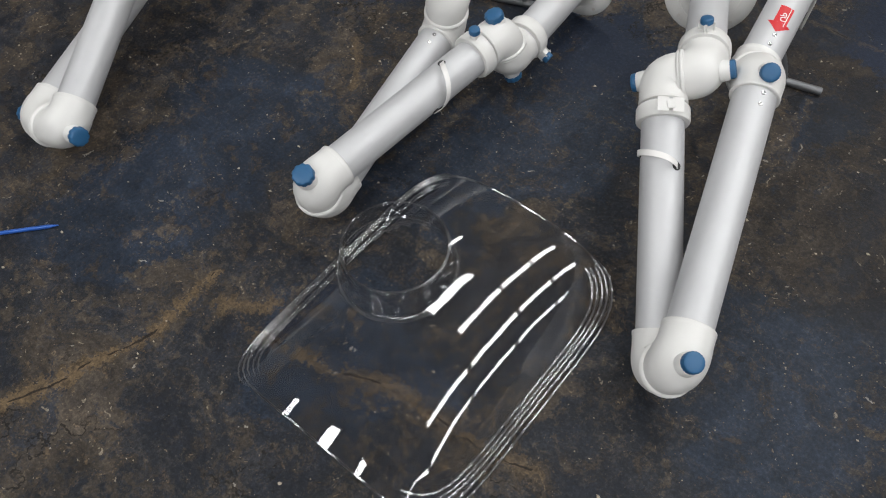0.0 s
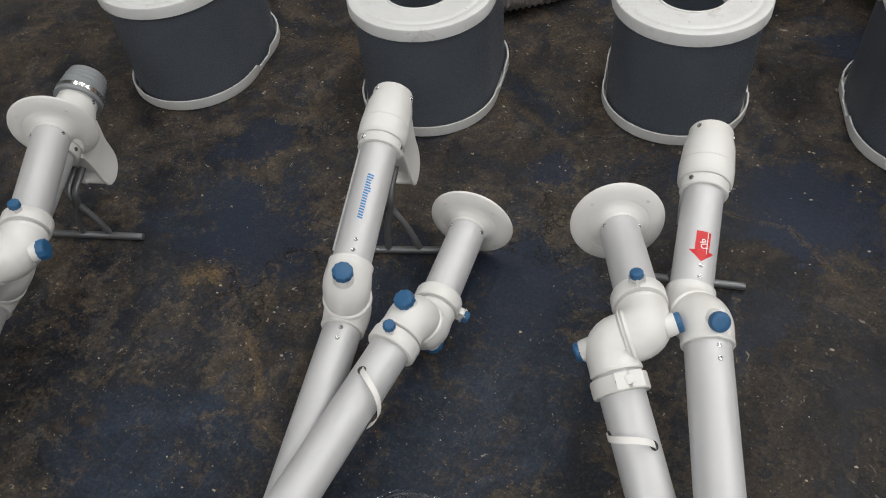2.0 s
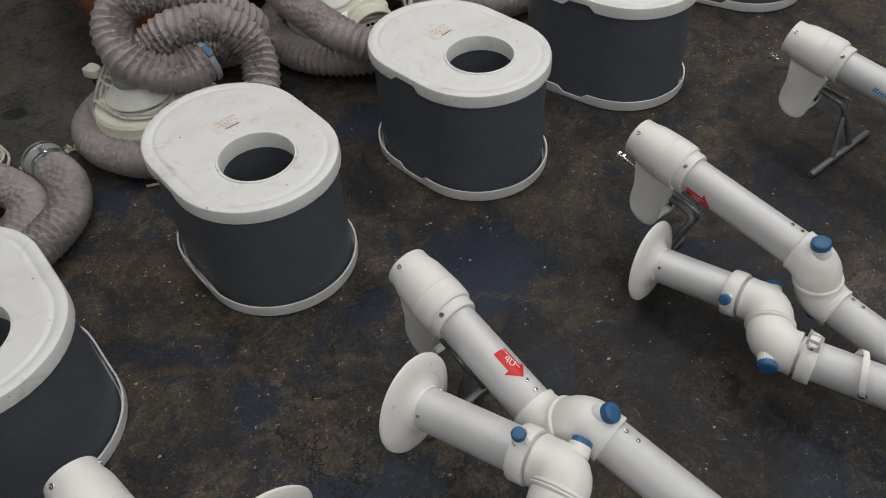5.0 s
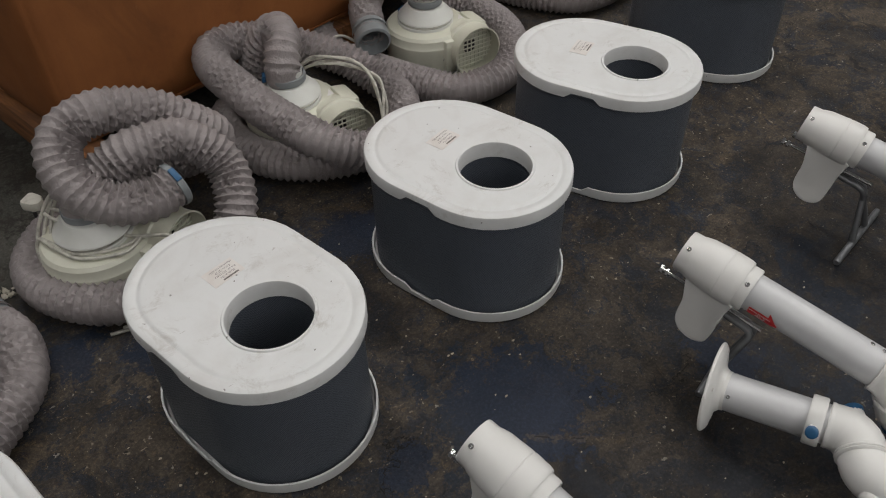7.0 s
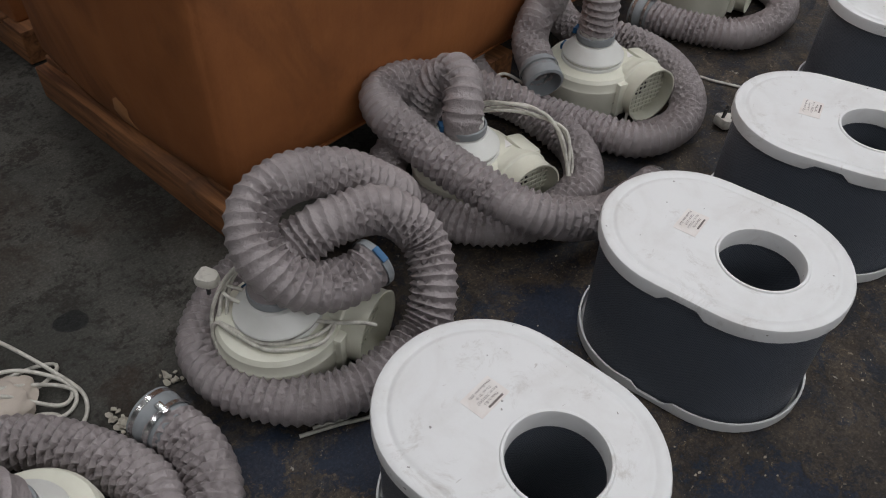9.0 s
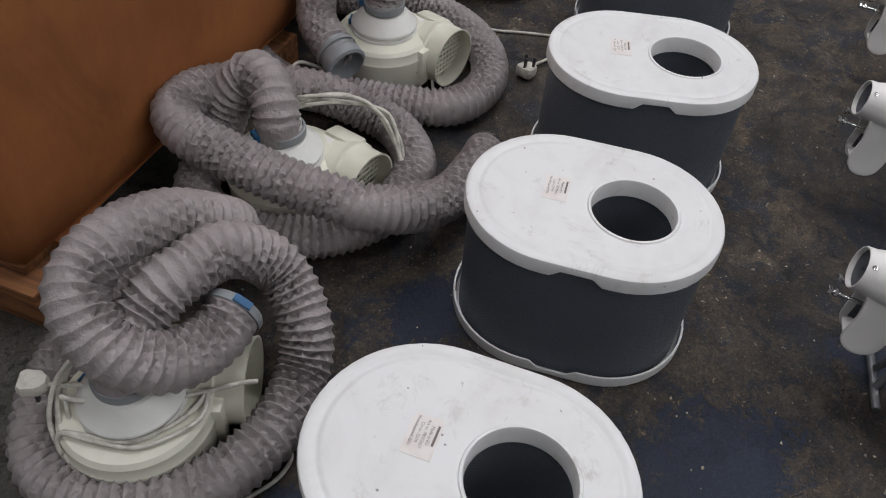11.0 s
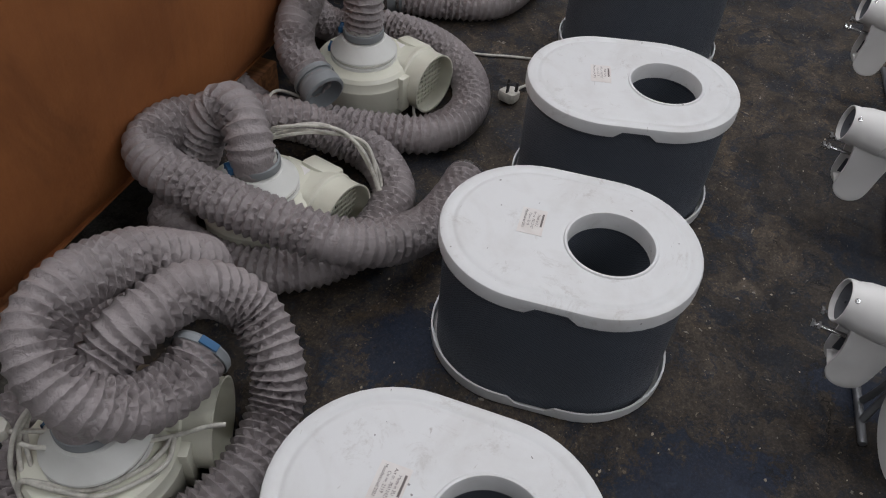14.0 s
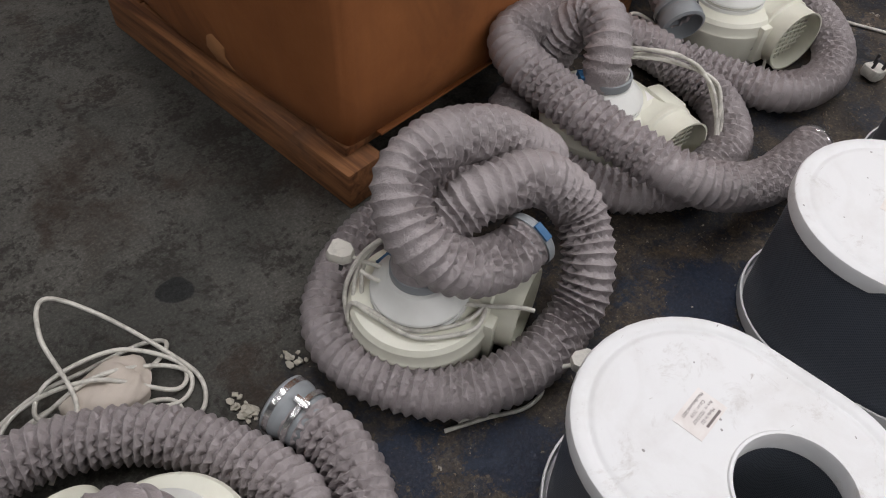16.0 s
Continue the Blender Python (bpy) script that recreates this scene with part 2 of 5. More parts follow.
    for scale, size, tone in ((95.0, 0.13, (0.24, 0.20, 0.145)), (140.0, 0.15, (0.13, 0.10, 0.068))):
        v = node(n, "ShaderNodeTexVoronoi", Scale=scale)
        l.new(at, v.inputs["Vector"])
        some = n.new("ShaderNodeSeparateColor")
        l.new(v.outputs["Color"], some.inputs[0])
        speck = calc(n, l, "MULTIPLY", calc(n, l, "LESS_THAN", v.outputs["Distance"], size), calc(n, l, "GREATER_THAN", calc(n, l, "ADD", some.outputs[0], calc(n, l, "MULTIPLY", calc(n, l, "SUBTRACT", mid, 0.5), 1.2)), 0.83))
        c = mix(n, l, calc(n, l, "MULTIPLY", speck, 0.8), c, tone)
    # small oily black blots
    v = node(n, "ShaderNodeTexVoronoi", Scale=5.5)
    l.new(q, v.inputs["Vector"])
    blot = calc(n, l, "MULTIPLY", calc(n, l, "LESS_THAN", v.outputs["Distance"], 0.16), calc(n, l, "GREATER_THAN", big, 0.52))
    c = mix(n, l, calc(n, l, "MULTIPLY", blot, 0.75), c, (0.011, 0.012, 0.015))
    # broad darker areas, most of them on the right of the bay
    dark_areas = patches([(0.55, 1.92, 0.34), (0.18, 2.02, 0.22), (0.95, 1.95, 0.30), (0.35, 1.62, 0.22), (0.12, 2.62, 0.16), (1.30, 2.15, 0.22)])
    c = mix(n, l, ramp(n, l, calc(n, l, "SUBTRACT", dark_areas, calc(n, l, "MULTIPLY", mid, 0.5)), [(0.0, grey(0)), (0.55, grey(0.42))]), c, (0.010, 0.009, 0.0095))
    # dark blue paint still whole in ragged islands
    w = shifted(0.12)
    for x, y, r in ISLANDS:
        d = n.new("ShaderNodeVectorMath")
        d.operation = "DISTANCE"
        d.inputs[1].default_value = (x, y, 0)
        l.new(w, d.inputs[0])
        ragged = calc(n, l, "ADD", calc(n, l, "DIVIDE", d.outputs["Value"], r), calc(n, l, "MULTIPLY", calc(n, l, "SUBTRACT", calc(n, l, "ADD", mid, fine), 1.0), 2.6))
        c = mix(n, l, ramp(n, l, ragged, [(0.86, grey(0.8)), (0.95, grey(0))]), c, mix(n, l, mid, (0.0110, 0.0165, 0.0330), (0.020, 0.028, 0.047)))
    # tan dust and bare cement along the old cracks
    w = shifted(0.07)
    for line, wide, strength, split in STREAKS:
        near_line = None
        for (ax, ay), (bx, by) in zip(line, line[1:]):
            pa, along_it, foot, rest = (n.new("ShaderNodeVectorMath") for _ in range(4))
            pa.operation, along_it.operation, foot.operation, rest.operation = "SUBTRACT", "DOT_PRODUCT", "SCALE", "DISTANCE"
            pa.inputs[1].default_value = (ax, ay, 0)
            l.new(w, pa.inputs[0])
            k = 1 / ((bx - ax) ** 2 + (by - ay) ** 2)
            along_it.inputs[1].default_value = ((bx - ax) * k, (by - ay) * k, 0)
            l.new(pa.outputs[0], along_it.inputs[0])
            foot.inputs[0].default_value = (bx - ax, by - ay, 0)
            l.new(calc(n, l, "MAXIMUM", calc(n, l, "MINIMUM", along_it.outputs["Value"], 1.0), 0.0), foot.inputs["Scale"])
            l.new(pa.outputs[0], rest.inputs[0])
            l.new(foot.outputs[0], rest.inputs[1])
            near_line = rest.outputs["Value"] if near_line is None else calc(n, l, "MINIMUM", near_line, rest.outputs["Value"])
        ragged = calc(n, l, "ADD", calc(n, l, "DIVIDE", near_line, wide), calc(n, l, "MULTIPLY", calc(n, l, "SUBTRACT", calc(n, l, "ADD", mid, fine), 1.0), 5.5))
        c = mix(n, l, calc(n, l, "MULTIPLY", ramp(n, l, ragged, [(0.45, grey(1)), (0.62, grey(0))]), strength), c, mix(n, l, ramp(n, l, fine, [(0.36, grey(0)), (0.62, grey(1))]), (0.050, 0.035, 0.021), (0.200, 0.138, 0.074)))
        if split:
            c = mix(n, l, calc(n, l, "MULTIPLY", calc(n, l, "LESS_THAN", near_line, calc(n, l, "MULTIPLY", mid, 0.0042)), 0.85), c, (0.010, 0.008, 0.007))
    # cracks
    ck = n.new("ShaderNodeTexVoronoi")
    ck.feature = "DISTANCE_TO_EDGE"
    ck.inputs["Scale"].default_value = 0.85
    l.new(shifted(0.9), ck.inputs["Vector"])
    crack = calc(n, l, "MULTIPLY", calc(n, l, "LESS_THAN", ck.outputs["Distance"], 0.0035), ramp(n, l, big, [(0.49, grey(0)), (0.55, grey(1))]))
    c = mix(n, l, calc(n, l, "MULTIPLY", crack, 0.8), c, (0.008, 0.007, 0.006))
    # bare grey-green concrete beyond the painted bay
    edge = calc(n, l, "ADD", calc(n, l, "SUBTRACT", sep.outputs["Y"], calc(n, l, "MULTIPLY", sep.outputs["X"], 0.5)), calc(n, l, "MULTIPLY", mid, 0.25))
    zone = ramp(n, l, calc(n, l, "MULTIPLY", edge, 0.2), [(0.695, grey(0)), (0.715, grey(1))])
    slab = mix(n, l, ramp(n, l, big, [(0.42, grey(0)), (0.58, grey(1))]), (0.048, 0.0475, 0.0415), (0.086, 0.083, 0.073))
    slab = mix(n, l, ramp(n, l, calc(n, l, "ADD", calc(n, l, "MULTIPLY", mid, 0.55), calc(n, l, "MULTIPLY", fine, 0.45)), [(0.510, grey(0)), (0.560, grey(0.9))]), slab, (0.027, 0.0240, 0.0205))
    slab = mix(n, l, ramp(n, l, noise_at(n, l, p, 2.6, 7, 0.7), [(0.53, grey(0)), (0.64, grey(0.8))]), slab, (0.036, 0.026, 0.019))
    for x, y, r in ((-0.594, 3.45, 0.036), (-0.86, 3.02, 0.03)):
        d = n.new("ShaderNodeVectorMath")
        d.operation = "DISTANCE"
        d.inputs[1].default_value = (x, y, 0)
        l.new(w, d.inputs[0])
        slab = mix(n, l, ramp(n, l, calc(n, l, "DIVIDE", d.outputs["Value"], r), [(0.9, grey(0.9)), (1.0, grey(0))]), slab, (0.012, 0.013, 0.013))
    c = mix(n, l, zone, c, slab)
    c = mix(n, l, 0.38, c, ramp(n, l, noise_at(n, l, at, 150, 4, 0.8), [(0.36, grey(0.25)), (0.52, grey(1.0)), (0.66, grey(2.4))]), "MULTIPLY")
    l.new(c, b.inputs["Base Color"])
    l.new(ramp(n, l, calc(n, l, "ADD", calc(n, l, "MULTIPLY", worn_mask, 0.3), calc(n, l, "MULTIPLY", fine, 0.3)), [(0.0, grey(0.42)), (0.6, grey(0.80))]), b.inputs["Roughness"])
    b.inputs["Specular IOR Level"].default_value = 0.22
    h = calc(n, l, "ADD", calc(n, l, "MULTIPLY", fine, 0.7), calc(n, l, "ADD", calc(n, l, "MULTIPLY", grit, 0.3), calc(n, l, "MULTIPLY", worn_mask, -0.4)))
    h = calc(n, l, "SUBTRACT", h, calc(n, l, "MULTIPLY", crack, 1.5))
    bump(n, l, b, h, 0.5, 0.003)
    return m


def perforated_material(name="perforated_steel", hole=0.35, pitch=0.0050):
    """Grey galvanised sheet with a staggered pattern of small dark holes."""
    m, n, l, b = material(name, 0.34, 0.25)
    uv = place(n, "UV")
    mp = n.new("ShaderNodeMapping")
    mp.inputs["Rotation"].default_value = (0, 0, radians(45))
    k = 1 / (pitch * 0.7071)
    mp.inputs["Scale"].default_value = (k, k, k)
    l.new(uv, mp.inputs["Vector"])
    v = node(n, "ShaderNodeTexVoronoi", Scale=1.0, Randomness=0.0)
    l.new(mp.outputs[0], v.inputs["Vector"])
    holes = ramp(n, l, v.outputs["Distance"], [(hole - 0.16, grey(1)), (hole + 0.14, grey(0))])
    at = place(n)
    cloud = noise_at(n, l, at, 7, 6, 0.65)
    sheet = mix(n, l, cloud, (0.128, 0.146, 0.174), (0.194, 0.218, 0.256))
    sheet = mix(n, l, ramp(n, l, noise_at(n, l, at, 22, 6, 0.7), [(0.6, grey(0)), (0.75, grey(0.5))]), sheet, (0.25, 0.25, 0.26))
    c = mix(n, l, holes, sheet, (0.050, 0.059, 0.076))
    l.new(c, b.inputs["Base Color"])
    l.new(calc(n, l, "MULTIPLY", calc(n, l, "SUBTRACT", 1.0, holes), 0.50), b.inputs["Metallic"])
    bump(n, l, b, calc(n, l, "SUBTRACT", 1.0, holes), 0.5, 0.001)
    return m


def hose_material():
    """Grey coated fabric with dusty tops and darker creases."""
    m, n, l, b = material("hose_fabric", 0.55)
    at = place(n)
    big = noise_at(n, l, at, 11, 6, 0.65)
    fine = noise_at(n, l, at, 120, 4, 0.65)
    c = mix(n, l, big, (0.240, 0.212, 0.212), (0.380, 0.339, 0.338))
    c = mix(n, l, ramp(n, l, noise_at(n, l, at, 40, 6, 0.75), [(0.62, grey(0)), (0.74, grey(0.6))]), c, (0.46, 0.44, 0.43))
    c = mix(n, l, ramp(n, l, noise_at(n, l, at, 28, 5, 0.7, 0.5), [(0.60, grey(0)), (0.75, grey(0.5))]), c, (0.16, 0.135, 0.12))
    l.new(c, b.inputs["Base Color"])
    l.new(calc(n, l, "ADD", 0.34, calc(n, l, "MULTIPLY", big, 0.2)), b.inputs["Roughness"])
    bump(n, l, b, calc(n, l, "ADD", fine, calc(n, l, "MULTIPLY", noise_at(n, l, at, 75, 4, 0.6, 0.8), 2.2)), 0.58, 0.0038)
    return m


def brushed_material():
    """Satin anodised aluminium tube."""
    m, n, l, b = material("satin_aluminium", 0.5, 0.34, (0.66, 0.66, 0.67))
    at = place(n)
    mp = n.new("ShaderNodeMapping")
    mp.inputs["Scale"].default_value = (60, 60, 60)
    l.new(at, mp.inputs["Vector"])
    fine = noise_at(n, l, mp.outputs[0], 6, 4)
    big = noise_at(n, l, at, 8, 5)
    l.new(mix(n, l, big, (0.56, 0.56, 0.572), (0.645, 0.645, 0.655)), b.inputs["Base Color"])
    l.new(calc(n, l, "ADD", 0.46, calc(n, l, "MULTIPLY", fine, 0.16)), b.inputs["Roughness"])
    bump(n, l, b, fine, 0.06, 0.0005)
    return m


def cardboard_material():
    m, n, l, b = material("brown_cardboard", 0.75)
    at = place(n)
    big = noise_at(n, l, at, 2.3, 6, 0.6)
    fine = noise_at(n, l, at, 90, 4)
    mp = n.new("ShaderNodeMapping")
    mp.inputs["Scale"].default_value = (14, 14, 0.6)
    l.new(at, mp.inputs["Vector"])
    streak = noise_at(n, l, mp.outputs[0], 3, 4)
    c = mix(n, l, ramp(n, l, big, [(0.34, grey(0)), (0.66, grey(1))]), (0.222, 0.0715, 0.0175), (0.350, 0.1235, 0.0345))
    c = mix(n, l, calc(n, l, "MULTIPLY", ramp(n, l, streak, [(0.50, grey(0)), (0.72, grey(1))]), 0.14), c, (0.14, 0.05, 0.016))
    stain = ramp(n, l, noise_at(n, l, at, 1.3, 5, 0.6, 1.2), [(0.50, grey(0)), (0.56, grey(0.4)), (0.62, grey(0.12))])
    c = mix(n, l, stain, c, (0.135, 0.046, 0.012))
    scuff = ramp(n, l, noise_at(n, l, at, 9, 9, 0.8), [(0.64, grey(0)), (0.72, grey(0.45))])
    c = mix(n, l, scuff, c, (0.44, 0.24, 0.12))
    l.new(c, b.inputs["Base Color"])
    bump(n, l, b, calc(n, l, "ADD", fine, calc(n, l, "ADD", calc(n, l, "MULTIPLY", streak, 0.7), calc(n, l, "MULTIPLY", noise_at(n, l, at, 3.1, 3, 0.5, 0.8), 5.0))), 0.25, 0.006)
    return m


def timber_material():
    m, n, l, b = material("pallet_timber", 0.8)
    at = place(n)
    mp = n.new("ShaderNodeMapping")
    mp.inputs["Scale"].default_value = (22, 1.6, 22)
    l.new(at, mp.inputs["Vector"])
    g = noise_at(n, l, mp.outputs[0], 2.0, 7, 0.65, 0.6)
    big = noise_at(n, l, at, 5, 5)
    c = mix(n, l, ramp(n, l, g, [(0.34, grey(0)), (0.62, grey(1))]), (0.105, 0.038, 0.014), (0.34, 0.145, 0.054))
    c = mix(n, l, ramp(n, l, noise_at(n, l, at, 9, 3, 0.6), [(0.66, grey(0)), (0.72, grey(0.7))]), c, (0.06, 0.024, 0.010))
    c = mix(n, l, calc(n, l, "MULTIPLY", ramp(n, l, big, [(0.5, grey(0)), (0.7, grey(1))]), 0.5), c, (0.13, 0.075, 0.05))
    l.new(c, b.inputs["Base Color"])
    bump(n, l, b, g, 0.4, 0.002)
    return m


def clear_material(name="clear_acrylic", base=0.055, rough=0.03):
    """Thin clear acrylic: see-through, with gloss that grows at a glancing angle."""
    m = bpy.data.materials.new(name)
    m.use_nodes = True
    n, l = m.node_tree.nodes, m.node_tree.links
    n.remove(n["Principled BSDF"])
    tr = n.new("ShaderNodeBsdfTransparent")
    tr.inputs["Color"].default_value = (0.985, 0.987, 0.99, 1)
    gl = n.new("ShaderNodeBsdfGlossy")
    gl.inputs["Roughness"].default_value = rough
    lw = n.new("ShaderNodeLayerWeight")
    fr = calc(n, l, "ADD", base, calc(n, l, "MULTIPLY", calc(n, l, "POWER", lw.outputs["Facing"], 4.0), 0.8))
    bp = node(n, "ShaderNodeBump", Strength=0.12, Distance=0.012)
    l.new(noise_at(n, l, place(n), 6, 2), bp.inputs["Height"])
    l.new(bp.outputs["Normal"], gl.inputs["Normal"])
    ms = n.new("ShaderNodeMixShader")
    l.new(fr, ms.inputs[0])
    l.new(tr.outputs[0], ms.inputs[1])
    l.new(gl.outputs[0], ms.inputs[2])
    l.new(ms.outputs[0], n["Material Output"].inputs["Surface"])
    return m


def glow(name, colour, strength):
    m = bpy.data.materials.new(name)
    m.use_nodes = True
    n = m.node_tree.nodes
    e = n.new("ShaderNodeEmission")
    e.inputs["Color"].default_value = (*colour, 1)
    e.inputs["Strength"].default_value = strength
    m.node_tree.links.new(e.outputs[0], n["Material Output"].inputs["Surface"])
    return m


FLOOR = floor_material()
LID = lid_material()
CAST = worn("white_cast_plastic", (0.745, 0.735, 0.715), (0.55, 0.52, 0.47), 0.38, 0, 11, 0.15, 0.08)
WHITE = worn("white_moulding", (0.73, 0.735, 0.70), (0.45, 0.43, 0.38), 0.38, 0, 10, 0.22, 0.05)
CREAM = worn("cream_enamel", (0.70, 0.695, 0.59), (0.36, 0.33, 0.25), 0.35, 0, 9, 0.25, 0.06)
BLUE = worn("blue_knob_plastic", (0.020, 0.105, 0.235), (0.05, 0.13, 0.22), 0.45, 0, 30, 0.3)
STEEL = worn("bright_screw_steel", (0.58, 0.58, 0.58), (0.4, 0.39, 0.38), 0.24, 0.95, 14, 0.25, 0.03)
ROD = worn("grey_steel_rod", (0.20, 0.205, 0.215), (0.10, 0.10, 0.10), 0.42, 0.6, 20, 0.3)
CUFF = worn("grey_plastic_cuff", (0.25, 0.268, 0.280), (0.16, 0.16, 0.16), 0.4, 0, 18, 0.3)
RUBBER = worn("dark_rubber", (0.03, 0.03, 0.032), (0.06, 0.055, 0.05), 0.6)
CABLE = worn("white_cable_sheath", (0.60, 0.58, 0.52), (0.07, 0.055, 0.04), 0.45, 0, 34, 0.62)
RED = worn("red_sticker_vinyl", (0.62, 0.006, 0.012), (0.52, 0.03, 0.03), 0.4)
PALE = worn("white_print", (0.82, 0.80, 0.78), (0.6, 0.58, 0.55), 0.5)
INK = worn("dark_print", (0.15, 0.125, 0.12), (0.20, 0.17, 0.15), 0.6)
LOGO = worn("blue_print", (0.03, 0.24, 0.52), (0.10, 0.30, 0.50), 0.45)
STICKER = worn("aged_paper_label", (0.72, 0.69, 0.665), (0.52, 0.43, 0.38), 0.6, 0, 18, 0.5)
DAMPER_AND_SHADE = worn("dark_damper_and_slot_shade", (0.060, 0.066, 0.080), (0.10, 0.10, 0.11), 0.45, 0.2, 30, 0.3)
DARK = worn("black_throat_shade", (0.012, 0.012, 0.013), (0.02, 0.02, 0.02), 0.7)
WALLS = worn("pale_bounce_wall", (0.68, 0.69, 0.70), (0.50, 0.50, 0.49), 0.7, 0, 1.3, 0.5)
ROOF = worn("roof_sheet", (0.36, 0.37, 0.38), (0.25, 0.25, 0.25), 0.6, 0, 1.0, 0.4)
FILM = clear_material("clear_acrylic", 0.10, 0.008)
RIM = clear_material("clear_acrylic_edge", 0.30, 0.03)
SPIGOT = clear_material("clear_acrylic_spigot", 0.14, 0.03)
EDGE = clear_material("clear_acrylic_cut_edge", 0.30, 0.08)
PERF = perforated_material()
HOSE = hose_material()
TUBE = brushed_material()
CARD = cardboard_material()
TIMBER = timber_material()
PINE = worn("pale_pine", (0.50, 0.36, 0.21), (0.30, 0.19, 0.10), 0.75, 0, 7, 0.6)
LAMP = glow("lamp_diffuser", (0.96, 0.98, 1.0), 5.0)


# ---- mesh helpers ----
def mesh(name, bm, mat, smooth=38):
    me = bpy.data.meshes.new(name)
    bm.normal_update()
    bm.to_mesh(me)
    bm.free()
    me.materials.append(mat)
    if smooth:
        me.polygons.foreach_set("use_smooth", [True] * len(me.polygons))
        me.set_sharp_from_angle(angle=radians(smooth))
    return me


def part(name, bm, mat, parent=None, label="", smooth=38):
    ob = new(name, mesh(name, bm, mat, smooth))
    if parent:
        ob.parent = parent
    if label:
        ob["label"] = label
    return ob


def thing(name, at, rz, label, category, group=""):
    ob = new(name)
    ob.empty_display_size = 0.05
    ob.matrix_basis = pose(*at, 0, 0, rz)
    return tagged(ob, label, category, group)


def frame_of(axis):
    """A turn whose z lies along axis."""
    return Vector(axis).to_track_quat("Z", "Y").to_matrix()


def lathe(bm, base, axis, profile, seg=32, cap=(True, True), turn=None):
    """Rings of (radius, height) round an axis from base."""
    base, m = Vector(base), turn or frame_of(axis)
    rings = []
    for r, h in profile:
        rings.append([bm.verts.new(base + m @ Vector((r * math.cos(a), r * math.sin(a), h))) for a in (2 * math.pi * k / seg for k in range(seg))])
    for a, b in zip(rings, rings[1:]):
        for k in range(seg):
            bm.faces.new((a[k], a[(k + 1) % seg], b[(k + 1) % seg], b[k]))
    if cap[0]:
        bm.faces.new(rings[0][::-1])
    if cap[1]:
        bm.faces.new(rings[-1])
    return rings


def curve_points(points, step):
    """Even points along a smooth curve through the given ones (Catmull-Rom)."""
    p = [Vector(q) for q in points]
    p = [2 * p[0] - p[1], *p, 2 * p[-1] - p[-2]]
    dense = []
    for a, b, c, d in zip(p, p[1:], p[2:], p[3:]):
        for k in range(24):
            t = k / 24
            dense.append(0.5 * (2 * b + (c - a) * t + (2 * a - 5 * b + 4 * c - d) * t * t + (3 * b - a - 3 * c + d) * t ** 3))
    dense.append(p[-2])
    out, left = [dense[0]], step
    for a, b in zip(dense, dense[1:]):
        d, at = (b - a).length, 0.0
        while d - at >= left:
            at += left
            out.append(a.lerp(b, at / d))
            left = step
        left -= d - at
    return out


def sweep(bm, path, radius, seg=12, cap=True):
    """A tube along the path; radius is a number or a function of (index, angle)."""
    normal, rings, last = None, [], None
    for i, p in enumerate(path):
        t = (path[min(i + 1, len(path) - 1)] - path[max(i - 1, 0)]).normalized()
        if normal is None:
            normal = t.orthogonal().normalized()
        else:
            normal = last.rotation_difference(t) @ normal
            normal = (normal - t * normal.dot(t)).normalized()
        last, side = t, t.cross(normal)
        ring = []
        for k in range(seg):
            a = 2 * math.pi * k / seg
            r = radius(i, a) if callable(radius) else radius
            ring.append(bm.verts.new(p + (normal * math.cos(a) + side * math.sin(a)) * r))
        rings.append(ring)
    for a, b in zip(rings, rings[1:]):
        for k in range(seg):
            bm.faces.new((a[k], a[(k + 1) % seg], b[(k + 1) % seg], b[k]))
    if cap:
        bm.faces.new(rings[0][::-1])
        bm.faces.new(rings[-1])
    return rings


def box(bm, centre, size, turn=None, bevel=0.0):
    made = bmesh.ops.create_cube(bm, size=1.0)["verts"]
    m = (turn or Matrix.Identity(3))
    for v in made:
        v.co = Vector(centre) + m @ Vector([c * s for c, s in zip(v.co, size)])
    if bevel:
        edges = list({e for v in made for e in v.link_edges})
        bmesh.ops.bevel(bm, geom=edges, offset=bevel, segments=2, affect="EDGES", profile=0.6)


def stadium(length, width, n=24):
    """Outline of a rectangle with half-round ends along y, anticlockwise, with three points along each straight side."""
    r, h = width / 2, (length - width) / 2
    out = []
    for k in range(n + 1):
        a = math.pi * k / n
        out.append((r * math.cos(a), h + r * math.sin(a)))
    out += [(-r, h * f) for f in (0.75, 0.46, 0.40, 0.0, -0.40, -0.46, -0.75)]
    for k in range(n + 1):
        a = math.pi + math.pi * k / n
        out.append((r * math.cos(a), -h + r * math.sin(a)))
    out += [(r, h * f) for f in (-0.75, -0.46, -0.40, 0.0, 0.40, 0.46, 0.75)]
    return out


def bridge(bm, rings, close=True):
    for a, b in zip(rings, rings[1:]):
        m = len(a)
        for k in range(m if close else m - 1):
            bm.faces.new((a[k], a[(k + 1) % m], b[(k + 1) % m], b[k]))


def letters(text, size, mat, parent, at, name="lettering"):
    """Words in the built-in font, as a thin flat mesh."""
    data = bpy.data.curves.new(name, "FONT")
    data.body, data.size, data.align_x, data.align_y = text, size, "CENTER", "CENTER"
    ob = bpy.data.objects.new(name, data)
    me = bpy.data.meshes.new_from_object(ob)
    bpy.data.objects.remove(ob)
    me.materials.append(mat)
    out = new(name, me)
    out.parent = parent
    out.matrix_basis = at
    return out


